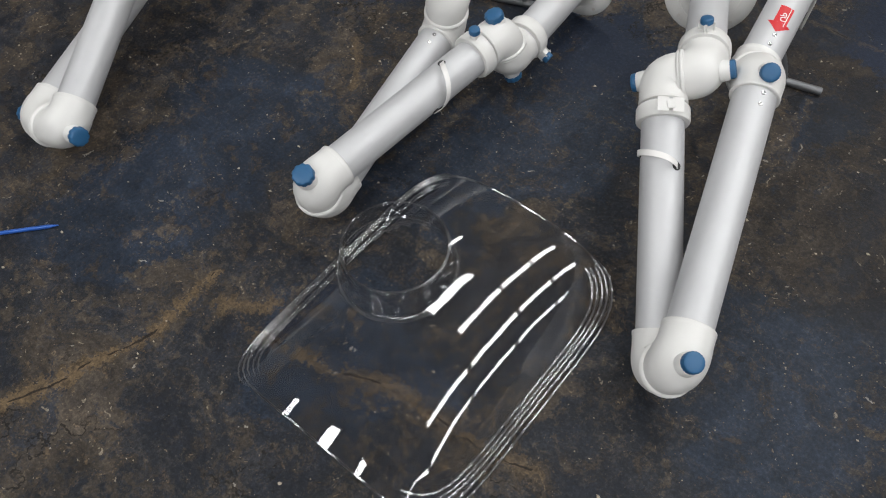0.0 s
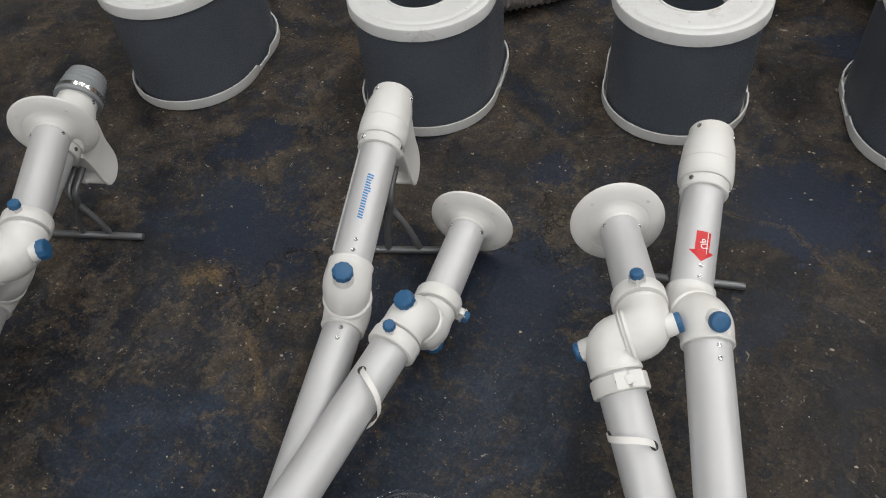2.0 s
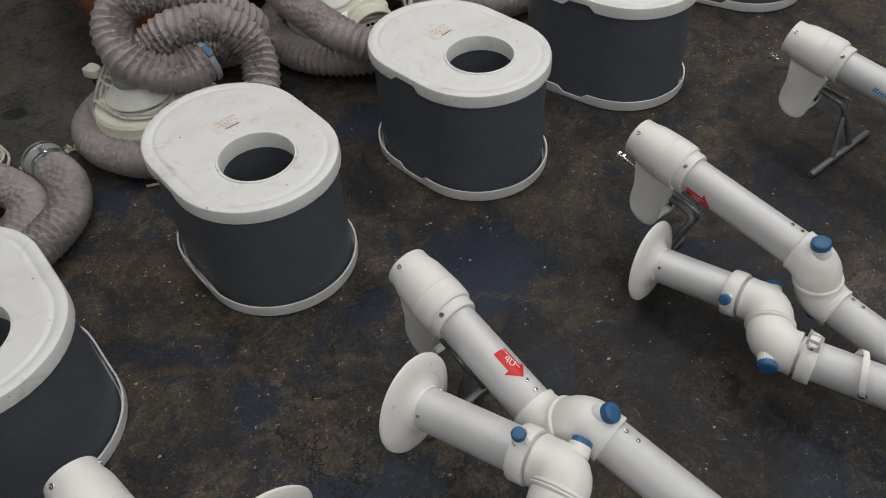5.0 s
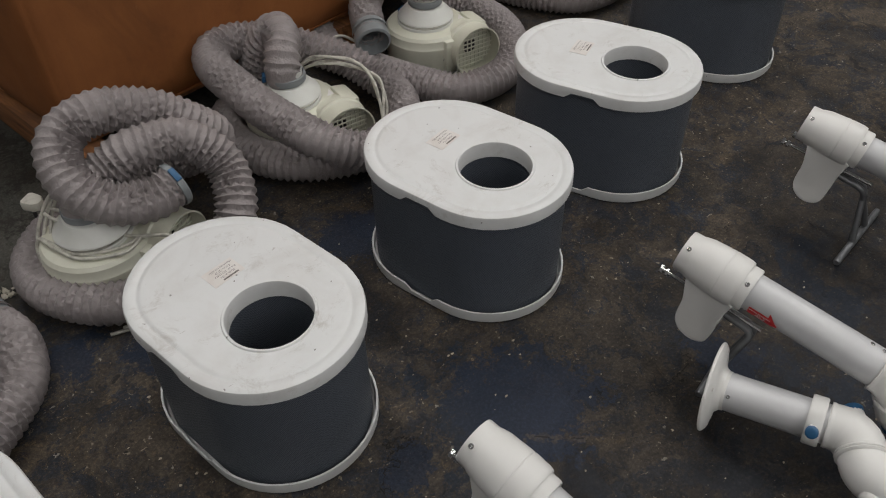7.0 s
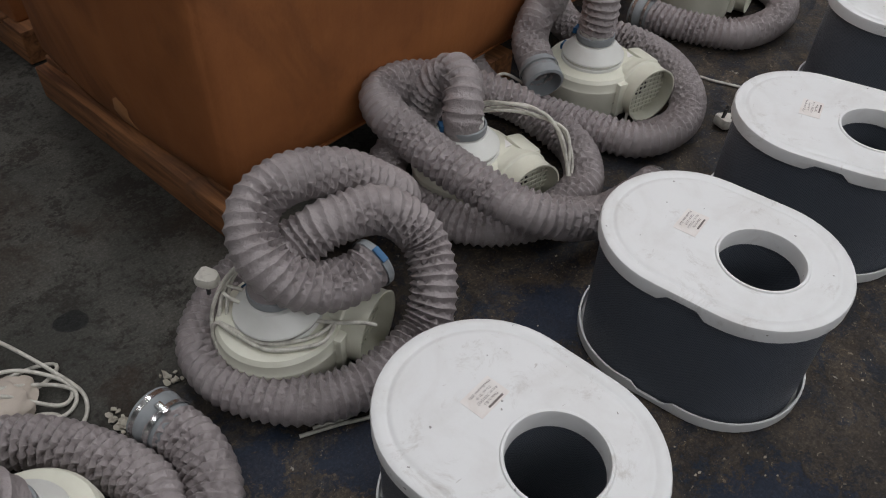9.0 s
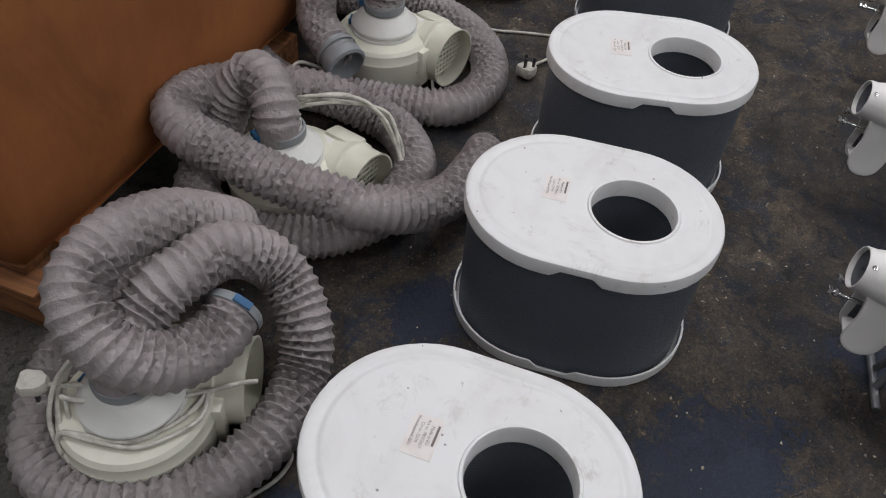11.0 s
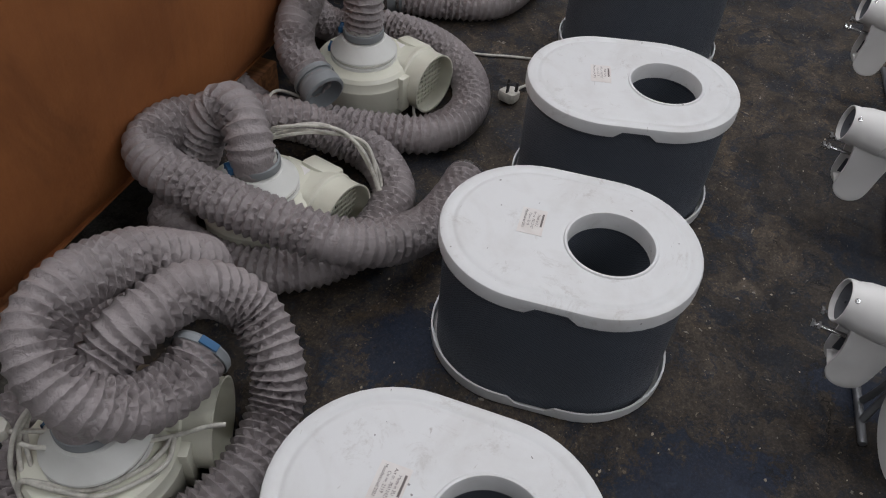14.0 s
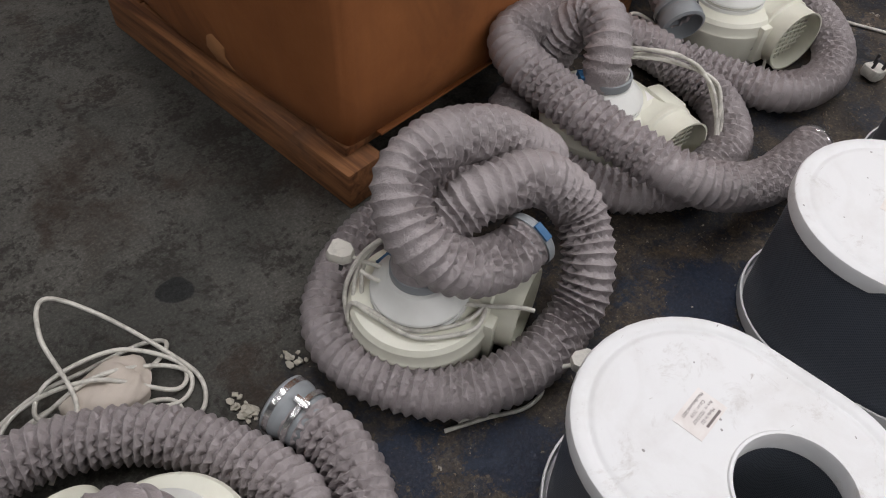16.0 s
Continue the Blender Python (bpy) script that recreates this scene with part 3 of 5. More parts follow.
# ---- the hall ----
bm = bmesh.new()
bmesh.ops.create_grid(bm, x_segments=60, y_segments=60, size=9.0)
tagged(part("floor", bm, FLOOR), "dark blue painted concrete floor, worn to brown, with cracks", "floor", kind="structure")
# unseen walls close the hall; their pale colour bounces light onto upright faces
for name, c, s in (("wall_north", (0, 9.1, 2.3), (18.4, 0.2, 4.6)), ("wall_south", (0, -9.1, 2.3), (18.4, 0.2, 4.6)), ("wall_east", (9.1, 0, 2.3), (0.2, 18, 4.6)), ("wall_west", (-9.1, 0, 2.3), (0.2, 18, 4.6))):
    bm = bmesh.new()
    box(bm, c, s)
    tagged(part(name, bm, WALLS, smooth=0), "unseen pale wall closing the hall, added to bounce light", "wall", kind="structure")
bm = bmesh.new()
box(bm, (0, 0, CEILING + 0.1), (18.4, 18.4, 0.2))
tagged(part("ceiling", bm, ROOF, smooth=0), "grey sheet roof over the hall", "ceiling", kind="structure")


def strip_light(x, y):
    t = thing("strip_light", (x, y, CEILING - 0.25), 0, "white fluorescent strip light hung under the roof, a few added unseen for brightness", "lamp", "strip lights")
    bm = bmesh.new()
    box(bm, (0, 0, 0.035), (0.36, 1.30, 0.06), bevel=0.008)
    part("housing", bm, CAST, t)
    bm = bmesh.new()
    box(bm, (0, 0, -0.004), (0.32, 1.24, 0.016), bevel=0.006)
    part("diffuser", bm, LAMP, t)
    for end in (-0.55, 0.55):
        bm = bmesh.new()
        sweep(bm, [Vector((0, end, 0.06)), Vector((0, end, 0.25))], 0.004, 6)
        part("hanger", bm, ROD, t)
    lamp = bpy.data.lights.new("strip_lamp", "AREA")
    lamp.shape, lamp.size, lamp.size_y, lamp.energy, lamp.color = "RECTANGLE", 0.32, 1.24, STRIP_POWER, (0.97, 0.99, 1.0)
    ob = new("strip_lamp", lamp)
    ob.matrix_basis = pose(x, y, CEILING - 0.27)


for x, y in STRIPS:
    strip_light(x, y)


# ---- filter drums ----
LENGTH, WIDTH, HEIGHT, HOLE, OFF = 0.481, 0.358, 0.315, 0.080, 0.074


def drum_lid(z_top, up, hole, label):
    """A moulded oval lid with a rounded rim, a shallow groove and a skirt cut away along its straight sides."""
    bm = bmesh.new()
    s = 1 if up else -1
    rings = []
    n = len(stadium(1, 0.5))
    for inset, drop in ((0.036, 0.0), (0.030, 0.0), (0.027, 0.0022), (0.023, 0.0022), (0.020, 0.0), (0.007, 0.0), (0.002, 0.002), (0.0, 0.007)):
        rings.append([bm.verts.new((x, y, z_top - s * drop)) for x, y in stadium(LENGTH - 2 * inset, WIDTH - 2 * inset)])
    skirt = [0.016 if abs(y) < 0.029 and abs(x) > 0.12 else 0.031 for x, y in stadium(LENGTH, WIDTH)]
    for inset, extra in ((0.0, 0.0), (0.004, 0.0)):
        rings.append([bm.verts.new((x, y, z_top - s * (d + extra))) for (x, y), d in zip(stadium(LENGTH - 2 * inset, WIDTH - 2 * inset), skirt)])
    rings.append([bm.verts.new((x, y, z_top - s * 0.008)) for x, y in stadium(LENGTH - 0.012, WIDTH - 0.012)])
    bridge(bm, rings if up else [r for r in rings])
    if hole:
        seg = 48
        cy = -OFF
        rim = []
        for r, drop in ((HOLE + 0.006, 0.0), (HOLE + 0.004, -0.0025), (HOLE, -0.0025), (HOLE - 0.002, 0.002), (HOLE - 0.002, 0.036), (HOLE + 0.002, 0.036)):
            rim.append([bm.verts.new((r * math.cos(a), cy + r * math.sin(a), z_top - drop)) for a in (2 * math.pi * k / seg for k in range(seg))])
        bridge(bm, rim[::-1])
        inner, outer = rim[0], rings[0]
        edges = [bm.edges.get((a[k], a[(k + 1) % len(a)])) for a in (inner, outer) for k in range(len(a))]
        bmesh.ops.triangle_fill(bm, use_beauty=True, use_dissolve=False, edges=edges)
    else:
        bm.faces.new(rings[0])
    bmesh.ops.recalc_face_normals(bm, faces=bm.faces)
    return bm


def wall_sheet(outline, z0, z1, seam=False):
    """An upright sheet along a closed outline, with lengths in metres as its UV."""
    bm = bmesh.new()
    uv = bm.loops.layers.uv.new("UVMap")
    n, run, total = len(outline), [0.0], 0.0
    for k in range(n):
        a, b = outline[k], outline[(k + 1) % n]
        total += math.hypot(b[0] - a[0], b[1] - a[1])
        run.append(total)
    low = [bm.verts.new((x, y, z0)) for x, y in outline]
    high = [bm.verts.new((x, y, z1)) for x, y in outline]
    for k in range(n):
        j = (k + 1) % n
        if (low[j].co - low[k].co).length < 1e-6:
            continue
        f = bm.faces.new((low[k], low[j], high[j], high[k]))
        for loop, (u, v) in zip(f.loops, ((run[k], z0), (run[k + 1], z0), (run[k + 1], z1), (run[k], z1))):
            loop[uv].uv = (u, v)
    return bm


def filter_drum(label):
    t = thing("filter_drum", (0, 0, 0), 0, label, "filter drum", "filter drums in a row")
    part("mesh_wall", wall_sheet(stadium(LENGTH - 0.022, WIDTH - 0.022), 0.008, HEIGHT - 0.012), PERF, t, "grey perforated steel wall")
    seg = 48
    part("inner_core", wall_sheet([(0.088 * math.cos(2 * math.pi * k / seg), -OFF + 0.088 * math.sin(2 * math.pi * k / seg)) for k in range(seg)][::-1], 0.008, HEIGHT - 0.035), PERF, t, "perforated inner tube")
    part("lid", drum_lid(HEIGHT, True, True, ""), LID, t, "white plastic lid with a round opening")
    tray = part("base_tray", drum_lid(0.001, False, False, ""), LID, t, "white plastic base tray")
    tray.matrix_basis = Matrix.Diagonal((1.008, 1.008, 1.0, 1.0))
    bm = bmesh.new()
    box(bm, (0.012, 0.073, HEIGHT + 0.0004), (0.068, 0.046, 0.0006))
    sticker = part("label", bm, STICKER, t, "aged printed paper label", smooth=0)
    bm = bmesh.new()
    box(bm, (0.018, 0.0555, HEIGHT + 0.001), (0.034, 0.0036, 0.0004))
    part("brand_bar", bm, INK, sticker, smooth=0)
    for k, (words, w) in enumerate((("Made in EU", 0.0068), ("Art nr. 70312427", 0.0068), ("Ctr.nr. 2119", 0.0068), ("Manufactured 2021", 0.0066))):
        letters(words, w, INK, sticker, pose(0.016, 0.0635 + 0.0080 * k, HEIGHT + 0.0012, 0, 0, 180))
    return t


DRUMS = [(-1.438, 2.152, 97.0), (-0.767, 2.265, 97.6), (-0.163, 2.434, 99.3), (0.426, 2.487, 103.5), (0.975, 2.563, 112.5), (1.66, 2.73, 118.0)]
first_drum = filter_drum("oval filter drum, dark perforated steel between white plastic lids")
for k, (x, y, yaw) in enumerate(DRUMS):
    cx, cy = x + OFF * math.cos(radians(yaw)), y + OFF * math.sin(radians(yaw))
    m = pose(cx, cy, 0.0, 0, 0, yaw - 90)
    if k == 0:
        first_drum.matrix_basis = m
    else:
        copy_thing(first_drum, m)


# ---- extraction arms ----
R_TUBE, R_CAST = 0.0375, 0.0425


def elbow_half(tube_from, corner, seam, reach=0.062):
    """A cast elbow: a collar on the tube, a bend at the corner, and a rim at the swivel seam."""
    bm = bmesh.new()
    a, c, s = Vector(tube_from), Vector(corner), Vector(seam)
    d, e = (a - c).normalized(), (s - c).normalized()
    gap = (s - c).length
    bend = min(0.040, gap * 0.96)
    path = [c + d * reach, c + d * (reach * 0.85)]
    for k in range(9):
        t = k / 8
        path.append((1 - t) ** 2 * (c + d * bend) + 2 * t * (1 - t) * c + t * t * (c + e * bend))
    if gap > bend * 1.02:
        path.append(s)
    radii = [R_CAST] * len(path)
    for k in range(2, 11):
        radii[k] = R_CAST + 0.003 * math.sin(math.pi * (k - 2) / 8)
    sweep(bm, path, lambda i, ang: radii[i], 28)
    lathe(bm, c + d * reach, -d, [(R_TUBE, -0.002), (R_CAST - 0.0008, -0.002), (R_CAST + 0.0006, -0.0008), (R_CAST + 0.0006, 0.004), (R_CAST, 0.006)], 28)
    lathe(bm, s, -e, [(R_TUBE, 0.0006), (R_CAST + 0.004, 0.0006), (R_CAST + 0.0045, 0.003), (R_CAST + 0.003, 0.0055), (R_CAST, 0.007)], 28)
    return bm


def rounded(outline, times=2):
    """Cut the corners of a closed outline."""
    for _ in range(times):
        out = []
        for (ax, ay), (bx, by) in zip(outline, outline[1:] + outline[:1]):
            out += [(ax * 0.75 + bx * 0.25, ay * 0.75 + by * 0.25), (ax * 0.25 + bx * 0.75, ay * 0.25 + by * 0.75)]
        outline = out
    return outline


def knob(parent, at, axis, radius=0.0165, height=0.016, lobed=False):
    """A blue clamping knob on a short boss, finely ribbed or with ten round lobes."""
    m, base = frame_of(axis), Vector(at)
    bm = bmesh.new()
    prof, rings, seg = [(0.86, 0.0), (1.0, 0.15), (1.0, 0.78), (0.95, 0.92), (0.84, 1.0), (0.45, 1.03)], [], 60

    def rim(a):
        return 1 - (0.075 * (0.5 - 0.5 * math.cos(10 * a)) ** 2 if lobed else 0.03 * (math.cos(20 * a) < -0.2))
    for r, h in prof:
        rings.append([bm.verts.new(base + m @ Vector((math.cos(a) * radius * r * rim(a), math.sin(a) * radius * r * rim(a), h * height))) for a in (2 * math.pi * k / seg for k in range(seg))])
    bridge(bm, rings)
    bm.faces.new(rings[-1])
    bm.faces.new(rings[0][::-1])
    return part("knob", bm, BLUE, parent, "ribbed blue plastic knob")


def screw(parent, at, axis, r=0.0045):
    bm = bmesh.new()
    lathe(bm, at, axis, [(r, -0.003), (r, 0.0008), (r * 0.86, 0.0017), (r * 0.50, 0.0020), (r * 0.42, 0.0004), (0.0001, 0.0002)], 12)
    return part("screw", bm, STEEL, parent)


def along(a, b, d):
    a, b = Vector(a), Vector(b)
    return a + (b - a).normalized() * d


def side_of(axis, towards):
    axis = Vector(axis).normalized()
    towards = Vector(towards)
    return (towards - axis * towards.dot(axis)).normalized()


def extraction_arm(label, flange, s0, s1, e1, e2, j2, j3, tip, fin_side, bar, sticker="", strap=0.0, strap_turn=(-75, 165, 0.030), cuff=False, mark_side=(0.25, -0.35, 1), ears=False, mark_at=0.33, turn=(0.0168, 0.0172, False), nips=((0.25, -0.25, 1), (0.25, -0.25, 1))):
    """Flange - short tube - swivel - tube - elbow - tube - joint - tube - end cone, with a bracket and a T-shaped rod stand."""
    base = Vector((e1[0], e1[1], 0))
    flange, s0, s1, e1, e2, j2, j3, tip = (Vector(p) - base for p in (flange, s0, s1, e1, e2, j2, j3, tip))
    bar = [Vector(p) - base for p in bar]
    t = thing("extraction_arm", base, 0, label, "extraction arm", "extraction arms laid out on the floor")
    # tubes
    pairs = ((s0, flange, 0.040, 0.004), (s1, e1, 0.040, 0.055), (e2, j2, 0.055, 0.040), (j3, tip, 0.040, 0.10))
    tubes = []
    for a, b, ga, gb in pairs:
        bm = bmesh.new()
        p, q = along(a, b, ga), along(b, a, gb)
        lathe(bm, p, q - p, [(R_TUBE, 0), (R_TUBE, (q - p).length)], 36)
        tubes.append(part("tube", bm, TUBE, t, "satin aluminium tube"))
    # swivel castings with their knobs
    for a, b, ta, tb, name in ((s0, s1, flange, e1, "swivel"), (e1, e2, s1, j2, "elbow"), (j2, j3, e2, tip, "joint")):
        mid = (a + b) / 2
        n = (a - b).normalized()
        for c, far, sign in ((a, ta, 1), (b, tb, -1)):
            el = part(name, elbow_half(far, c, mid, {"joint": 0.047, "swivel": 0.050}.get(name, 0.062)), CAST, t, "white cast plastic elbow")
            boss = bmesh.new()
            lathe(boss, c + n * sign * 0.030, n * sign, [(0.020, 0), (0.018, 0.016), (0.016, 0.018)], 24)
            part("boss", boss, CAST, el)
            if (c + n * sign * 0.06).z > 0.03:
                knob(el, c + n * sign * (0.041 if name == "swivel" else 0.047), n * sign, turn[1] if name == "elbow" else turn[0], 0.016, turn[2])
            d = (far - c).normalized()
            up = side_of(d, (0, 0, 1))
            if (far - c).length > 0.2 and name == "joint":
                for dist in (0.060, 0.082):
                    screw(t, c + d * dist + side_of(d, up + Vector((0.2, 0.2, 0))) * R_TUBE, side_of(d, up + Vector((0.2, 0.2, 0))), 0.0042)
    # clamp collars with small knobs at the swivel
    for c, far, nip in ((s0, flange, nips[0]), (s1, e1, nips[1])):
        d = (far - c).normalized()
        bm = bmesh.new()
        lathe(bm, c + d * 0.058, d, [(R_TUBE, 0), (R_CAST + 0.003, 0), (R_CAST + 0.0045, 0.003), (R_CAST + 0.0045, 0.025), (R_CAST + 0.003, 0.028), (R_TUBE, 0.028)], 32, (False, False))
        col = part("collar", bm, CAST, t)
        up = side_of(d, nip)
        bm = bmesh.new()
        box(bm, c + d * 0.072 + up * (R_CAST + 0.008), (0.015, 0.017, 0.012), frame_of(up), 0.004)
        part("lug", bm, CAST, col)
        if ears and far is e1:
            across = d.cross(up).normalized()
            for sgn in (-1, 1):
                bm = bmesh.new()
                box(bm, c + d * 0.072 + up * (R_CAST + 0.005) + across * sgn * 0.013, (0.017, 0.014, 0.010), Matrix((d, up, across)).transposed(), 0.0045)
                part("clamp_ear", bm, CAST, col)
            bm = bmesh.new()
            lathe(bm, c + d * 0.072 + up * (R_CAST + 0.007) - across * 0.021, across, [(0.0034, 0), (0.0034, 0.042)], 10)
            part("clamp_bolt", bm, STEEL, col)
            continue
        knob(col, c + d * 0.072 + up * (R_CAST + 0.014), up, 0.0115, 0.012, turn[2])
    # mounting flange: a dished plate with a neck
    d = (flange - s0).normalized()
    bm = bmesh.new()
    lathe(bm, flange - d * 0.040, d, [(R_TUBE, 0.013), (R_TUBE + 0.0012, 0.013), (R_TUBE + 0.0020, 0.019), (0.0445, 0.0250), (0.0510, 0.0290), (0.0590, 0.0312), (0.0600, 0.0302), (0.070, 0.0318), (0.083, 0.0345), (0.089, 0.039), (0.090, 0.043), (0.088, 0.0445), (0.072, 0.0405), (0.058, 0.0372), (0.045, 0.0350), (0.025, 0.0335), (0.002, 0.0330)], 48, (False, False))
    fl = part("flange", bm, CAST, t, "round white mounting flange", smooth=28)
    m = frame_of(d)
    for k in range(4):
        a = math.pi * (k / 2 + 0.25)
        bm = bmesh.new()
        lathe(bm, flange - d * 0.0078 + m @ Vector((0.073 * math.cos(a), 0.073 * math.sin(a), 0)), -d, [(0.0035, 0), (0.0035, 0.0012)], 10)
        part("bolt_hole", bm, STICKER, fl)
    for k in range(3):
        a = 2 * math.pi * k / 3 + 0.6
        screw(fl, flange - d * 0.034 + m @ Vector((math.cos(a), math.sin(a), 0)) * R_TUBE, m @ Vector((math.cos(a), math.sin(a), 0)), 0.004)
    # end cone
    d = (tip - j3).normalized()
    root = tip - d * 0.148
    bm = bmesh.new()
    lathe(bm, root, d, [(R_TUBE, 0), (0.0435, 0), (0.0450, 0.003), (0.0450, 0.0215), (0.0482, 0.0205), (0.0497, 0.0225), (0.0512, 0.030), (0.0516, 0.0590), (0.0505, 0.0598), (0.0505, 0.0612), (0.0513, 0.0620), (0.0482, 0.108), (0.0448, 0.123), (0.0430, 0.127), (0.0422, 0.146), (0.0412, 0.148), (0.0390, 0.148), (0.0385, 0.10), (0.030, 0.06)], 40, (False, False))
    cone = part("end_cone", bm, CAST, t, "white tapered end piece")
    bm = bmesh.new()
    lathe(bm, tip - d * 0.012, d, [(0.0388, 0), (0.0388, 0.002)], 32)
    lathe(bm, tip - d * 0.011, d, [(0.003, 0), (0.003, 0.003)], 10)
    part("damper", bm, DAMPER_AND_SHADE, cone, "dark grey damper disc")
    m = frame_of(d)
    for k in range(3):
        a = 2 * math.pi * k / 3 + 0.9
        o = m @ Vector((math.cos(a), math.sin(a), 0))
        screw(cone, tip - d * 0.012 + o * 0.0422, o, 0.0050)
        screw(cone, root + d * 0.011 + o * 0.045, o, 0.0050)
    if cuff:
        bm = bmesh.new()
        lathe(bm, tip - d * 0.006, d, [(0.052, 0), (0.052, 0.016), (0.046, 0.018), (0.049, 0.022), (0.046, 0.028), (0.049, 0.034), (0.045, 0.040), (0.047, 0.046), (0.043, 0.052), (0.045, 0.058), (0.041, 0.064), (0.041, 0.070), (0.036, 0.070)], 36)
        cf = part("hose_cuff", bm, CUFF, t, "ribbed grey plastic hose cuff")
        bm = bmesh.new()
        lathe(bm, tip + d * 0.002, d, [(0.0535, 0), (0.0535, 0.009)], 36)
        part("hose_clip", bm, STEEL, cf)
    # bracket hanging from the cone: two cheeks round a slot
    down = side_of(d, Vector(fin_side))
    wide = d.cross(down).normalized()
    top = root + d * 0.062
    cheek = [(-0.052, 0.020), (-0.046, 0.045), (-0.043, 0.075), (-0.043, 0.145), (-0.034, 0.166), (-0.012, 0.176), (0.012, 0.172), (0.032, 0.154), (0.039, 0.125), (0.038, 0.085), (0.048, 0.045), (0.055, 0.020)]
    web = [(-0.050, 0.020), (-0.044, 0.045), (-0.042, 0.098), (0.006, 0.098), (0.016, 0.070), (0.024, 0.045), (0.030, 0.020)]
    toe = [(-0.040, 0.143), (-0.033, 0.164), (-0.012, 0.174), (0.012, 0.170), (0.026, 0.154), (0.028, 0.143)]
    bm = bmesh.new()
    cheek, toe = rounded(cheek), rounded(toe)
    for shape, layers in ((cheek, ((-0.0385, 0.90), (-0.0400, 0.96), (-0.0385, 0.995), (-0.034, 1.0))), (cheek, ((0.034, 1.0), (0.0385, 0.995), (0.0400, 0.96), (0.0385, 0.90))), (web, ((-0.0345, 1.0), (0.0345, 1.0))), (toe, ((-0.0345, 1.0), (0.0345, 1.0)))):
        rings = [[bm.verts.new(top + d * (0.003 + (x - 0.003) * g) + down * (0.080 + (y - 0.080) * g) + wide * (w * (1.0 - 1.5 * max(0.0, y - 0.03)))) for x, y in shape] for w, g in layers]
        bridge(bm, rings)
        bm.faces.new(rings[0][::-1])
        bm.faces.new(rings[-1])
    bmesh.ops.recalc_face_normals(bm, faces=bm.faces)
    br = part("bracket", bm, CAST, t, "white moulded bracket with a slot", smooth=40)
    tilt = Matrix((d, down, wide)).transposed()
    # added dark plates put the shade on the slot's inner walls into colour
    for sgn in (-1, 1):
        bm = bmesh.new()
        box(bm, top - d * 0.008 + down * 0.120 + wide * sgn * 0.0291, (0.060, 0.040, 0.002), tilt)
        part("slot_shade", bm, DAMPER_AND_SHADE, br, "added dark plate standing for the shade inside the slot", smooth=0)
    for k, w in enumerate((-0.014, 0.016)):
        p = top + d * 0.040 + down * (0.050 + 0.012 * k) + wide * w
        q = p + d * (0.052 + 0.014 * k)
        bm = bmesh.new()
        lathe(bm, p, d, [(0.0042, 0), (0.0042, (q - p).length)], 10)
        lathe(bm, q - d * 0.016, d, [(0.0085, 0), (0.0085, 0.006)], 6)
        lathe(bm, q - d * 0.004, d, [(0.0080, 0), (0.0085, 0.002), (0.0085, 0.007)], 6)
        part("bolt", bm, STEEL, br, "zinc-plated bolt with nuts")
    # rod stand
    b0, b1 = bar
    bm = bmesh.new()
    lathe(bm, b0, b1 - b0, [(0.0070, 0), (0.0085, 0.003), (0.0085, (b1 - b0).length - 0.003), (0.0070, (b1 - b0).length)], 14)
    stand = part("stand_bar", bm, ROD, t, "grey steel bar on the floor")
    knee = root - d * 0.045 + down * 0.085
    neck = root + d * 0.035 + down * 0.080
    for f, w in ((0.36, -0.009), (0.66, 0.009)):
        foot = b0.lerp(b1, f) + Vector((0, 0, 0.004))
        p = [neck + wide * w, neck.lerp(knee, 0.5) + wide * w, neck.lerp(knee, 0.85) + wide * w, knee + wide * w + (foot - knee) * 0.08, knee.lerp(foot, 0.25) + wide * w, knee.lerp(foot, 0.6), foot]
        bm = bmesh.new()
        sweep(bm, curve_points(p, 0.01), 0.0075, 12)
        part("stand_rod", bm, ROD, t, "bent grey steel rod")
    bm = bmesh.new()
    lathe(bm, root + d * 0.03 + down * 0.062 + wide * 0.012, -d, [(0.005, 0), (0.005, 0.085)], 10)
    part("spindle", bm, STEEL, t)
    # printed mark on the last tube
    a, b = along(j3, tip, 0.06), along(tip, j3, 0.16)
    up = side_of(d, mark_side)

    def skin(u, v, lift=0.0006):
        """A point on the tube: u along it, v round it, in metres."""
        ang = v / R_TUBE
        return a.lerp(b, mark_at) + d * u + (up * math.cos(ang) + d.cross(up) * math.sin(ang)) * (R_TUBE + lift)
    def patch(shape, lift):
        bm = bmesh.new()
        for quad in shape:
            n = 5
            grid = []
            for i in range(n):
                s = i / (n - 1)
                u0, v0 = [p + (q - p) * s for p, q in zip(quad[0], quad[3])]
                u1, v1 = [p + (q - p) * s for p, q in zip(quad[1], quad[2])]
                grid.append([bm.verts.new(skin(u0 + (u1 - u0) * k / 6, v0 + (v1 - v0) * k / 6, lift)) for k in range(7)])
            bridge(bm, grid, False)
        return bm
    if sticker == "arrow":
        st = part("arrow_sticker", patch([((0.031, -0.0130), (0.031, 0.0130), (-0.008, 0.0130), (-0.008, -0.0130)), ((-0.008, -0.0235), (-0.008, 0.0235), (-0.030, 0.001), (-0.030, -0.001))], 0.0006), RED, t, "red arrow sticker")
        m3 = Matrix((d.cross(up) * -1, d, up)).transposed()
        at = Matrix.Translation(skin(0.004, 0, 0.0016)) @ m3.to_4x4() @ pose(0, 0, 0, 0, 0, 70)
        letters("UP", 0.017, PALE, st, at)
        part("stripe", patch([((0.030, 0.0068), (0.030, 0.0082), (-0.014, 0.0082), (-0.014, 0.0068))], 0.0011), PALE, st, "thin white line")
    elif sticker == "logo":
        quads = []
        for k in range(17):
            u = 0.050 - 0.0060 * k
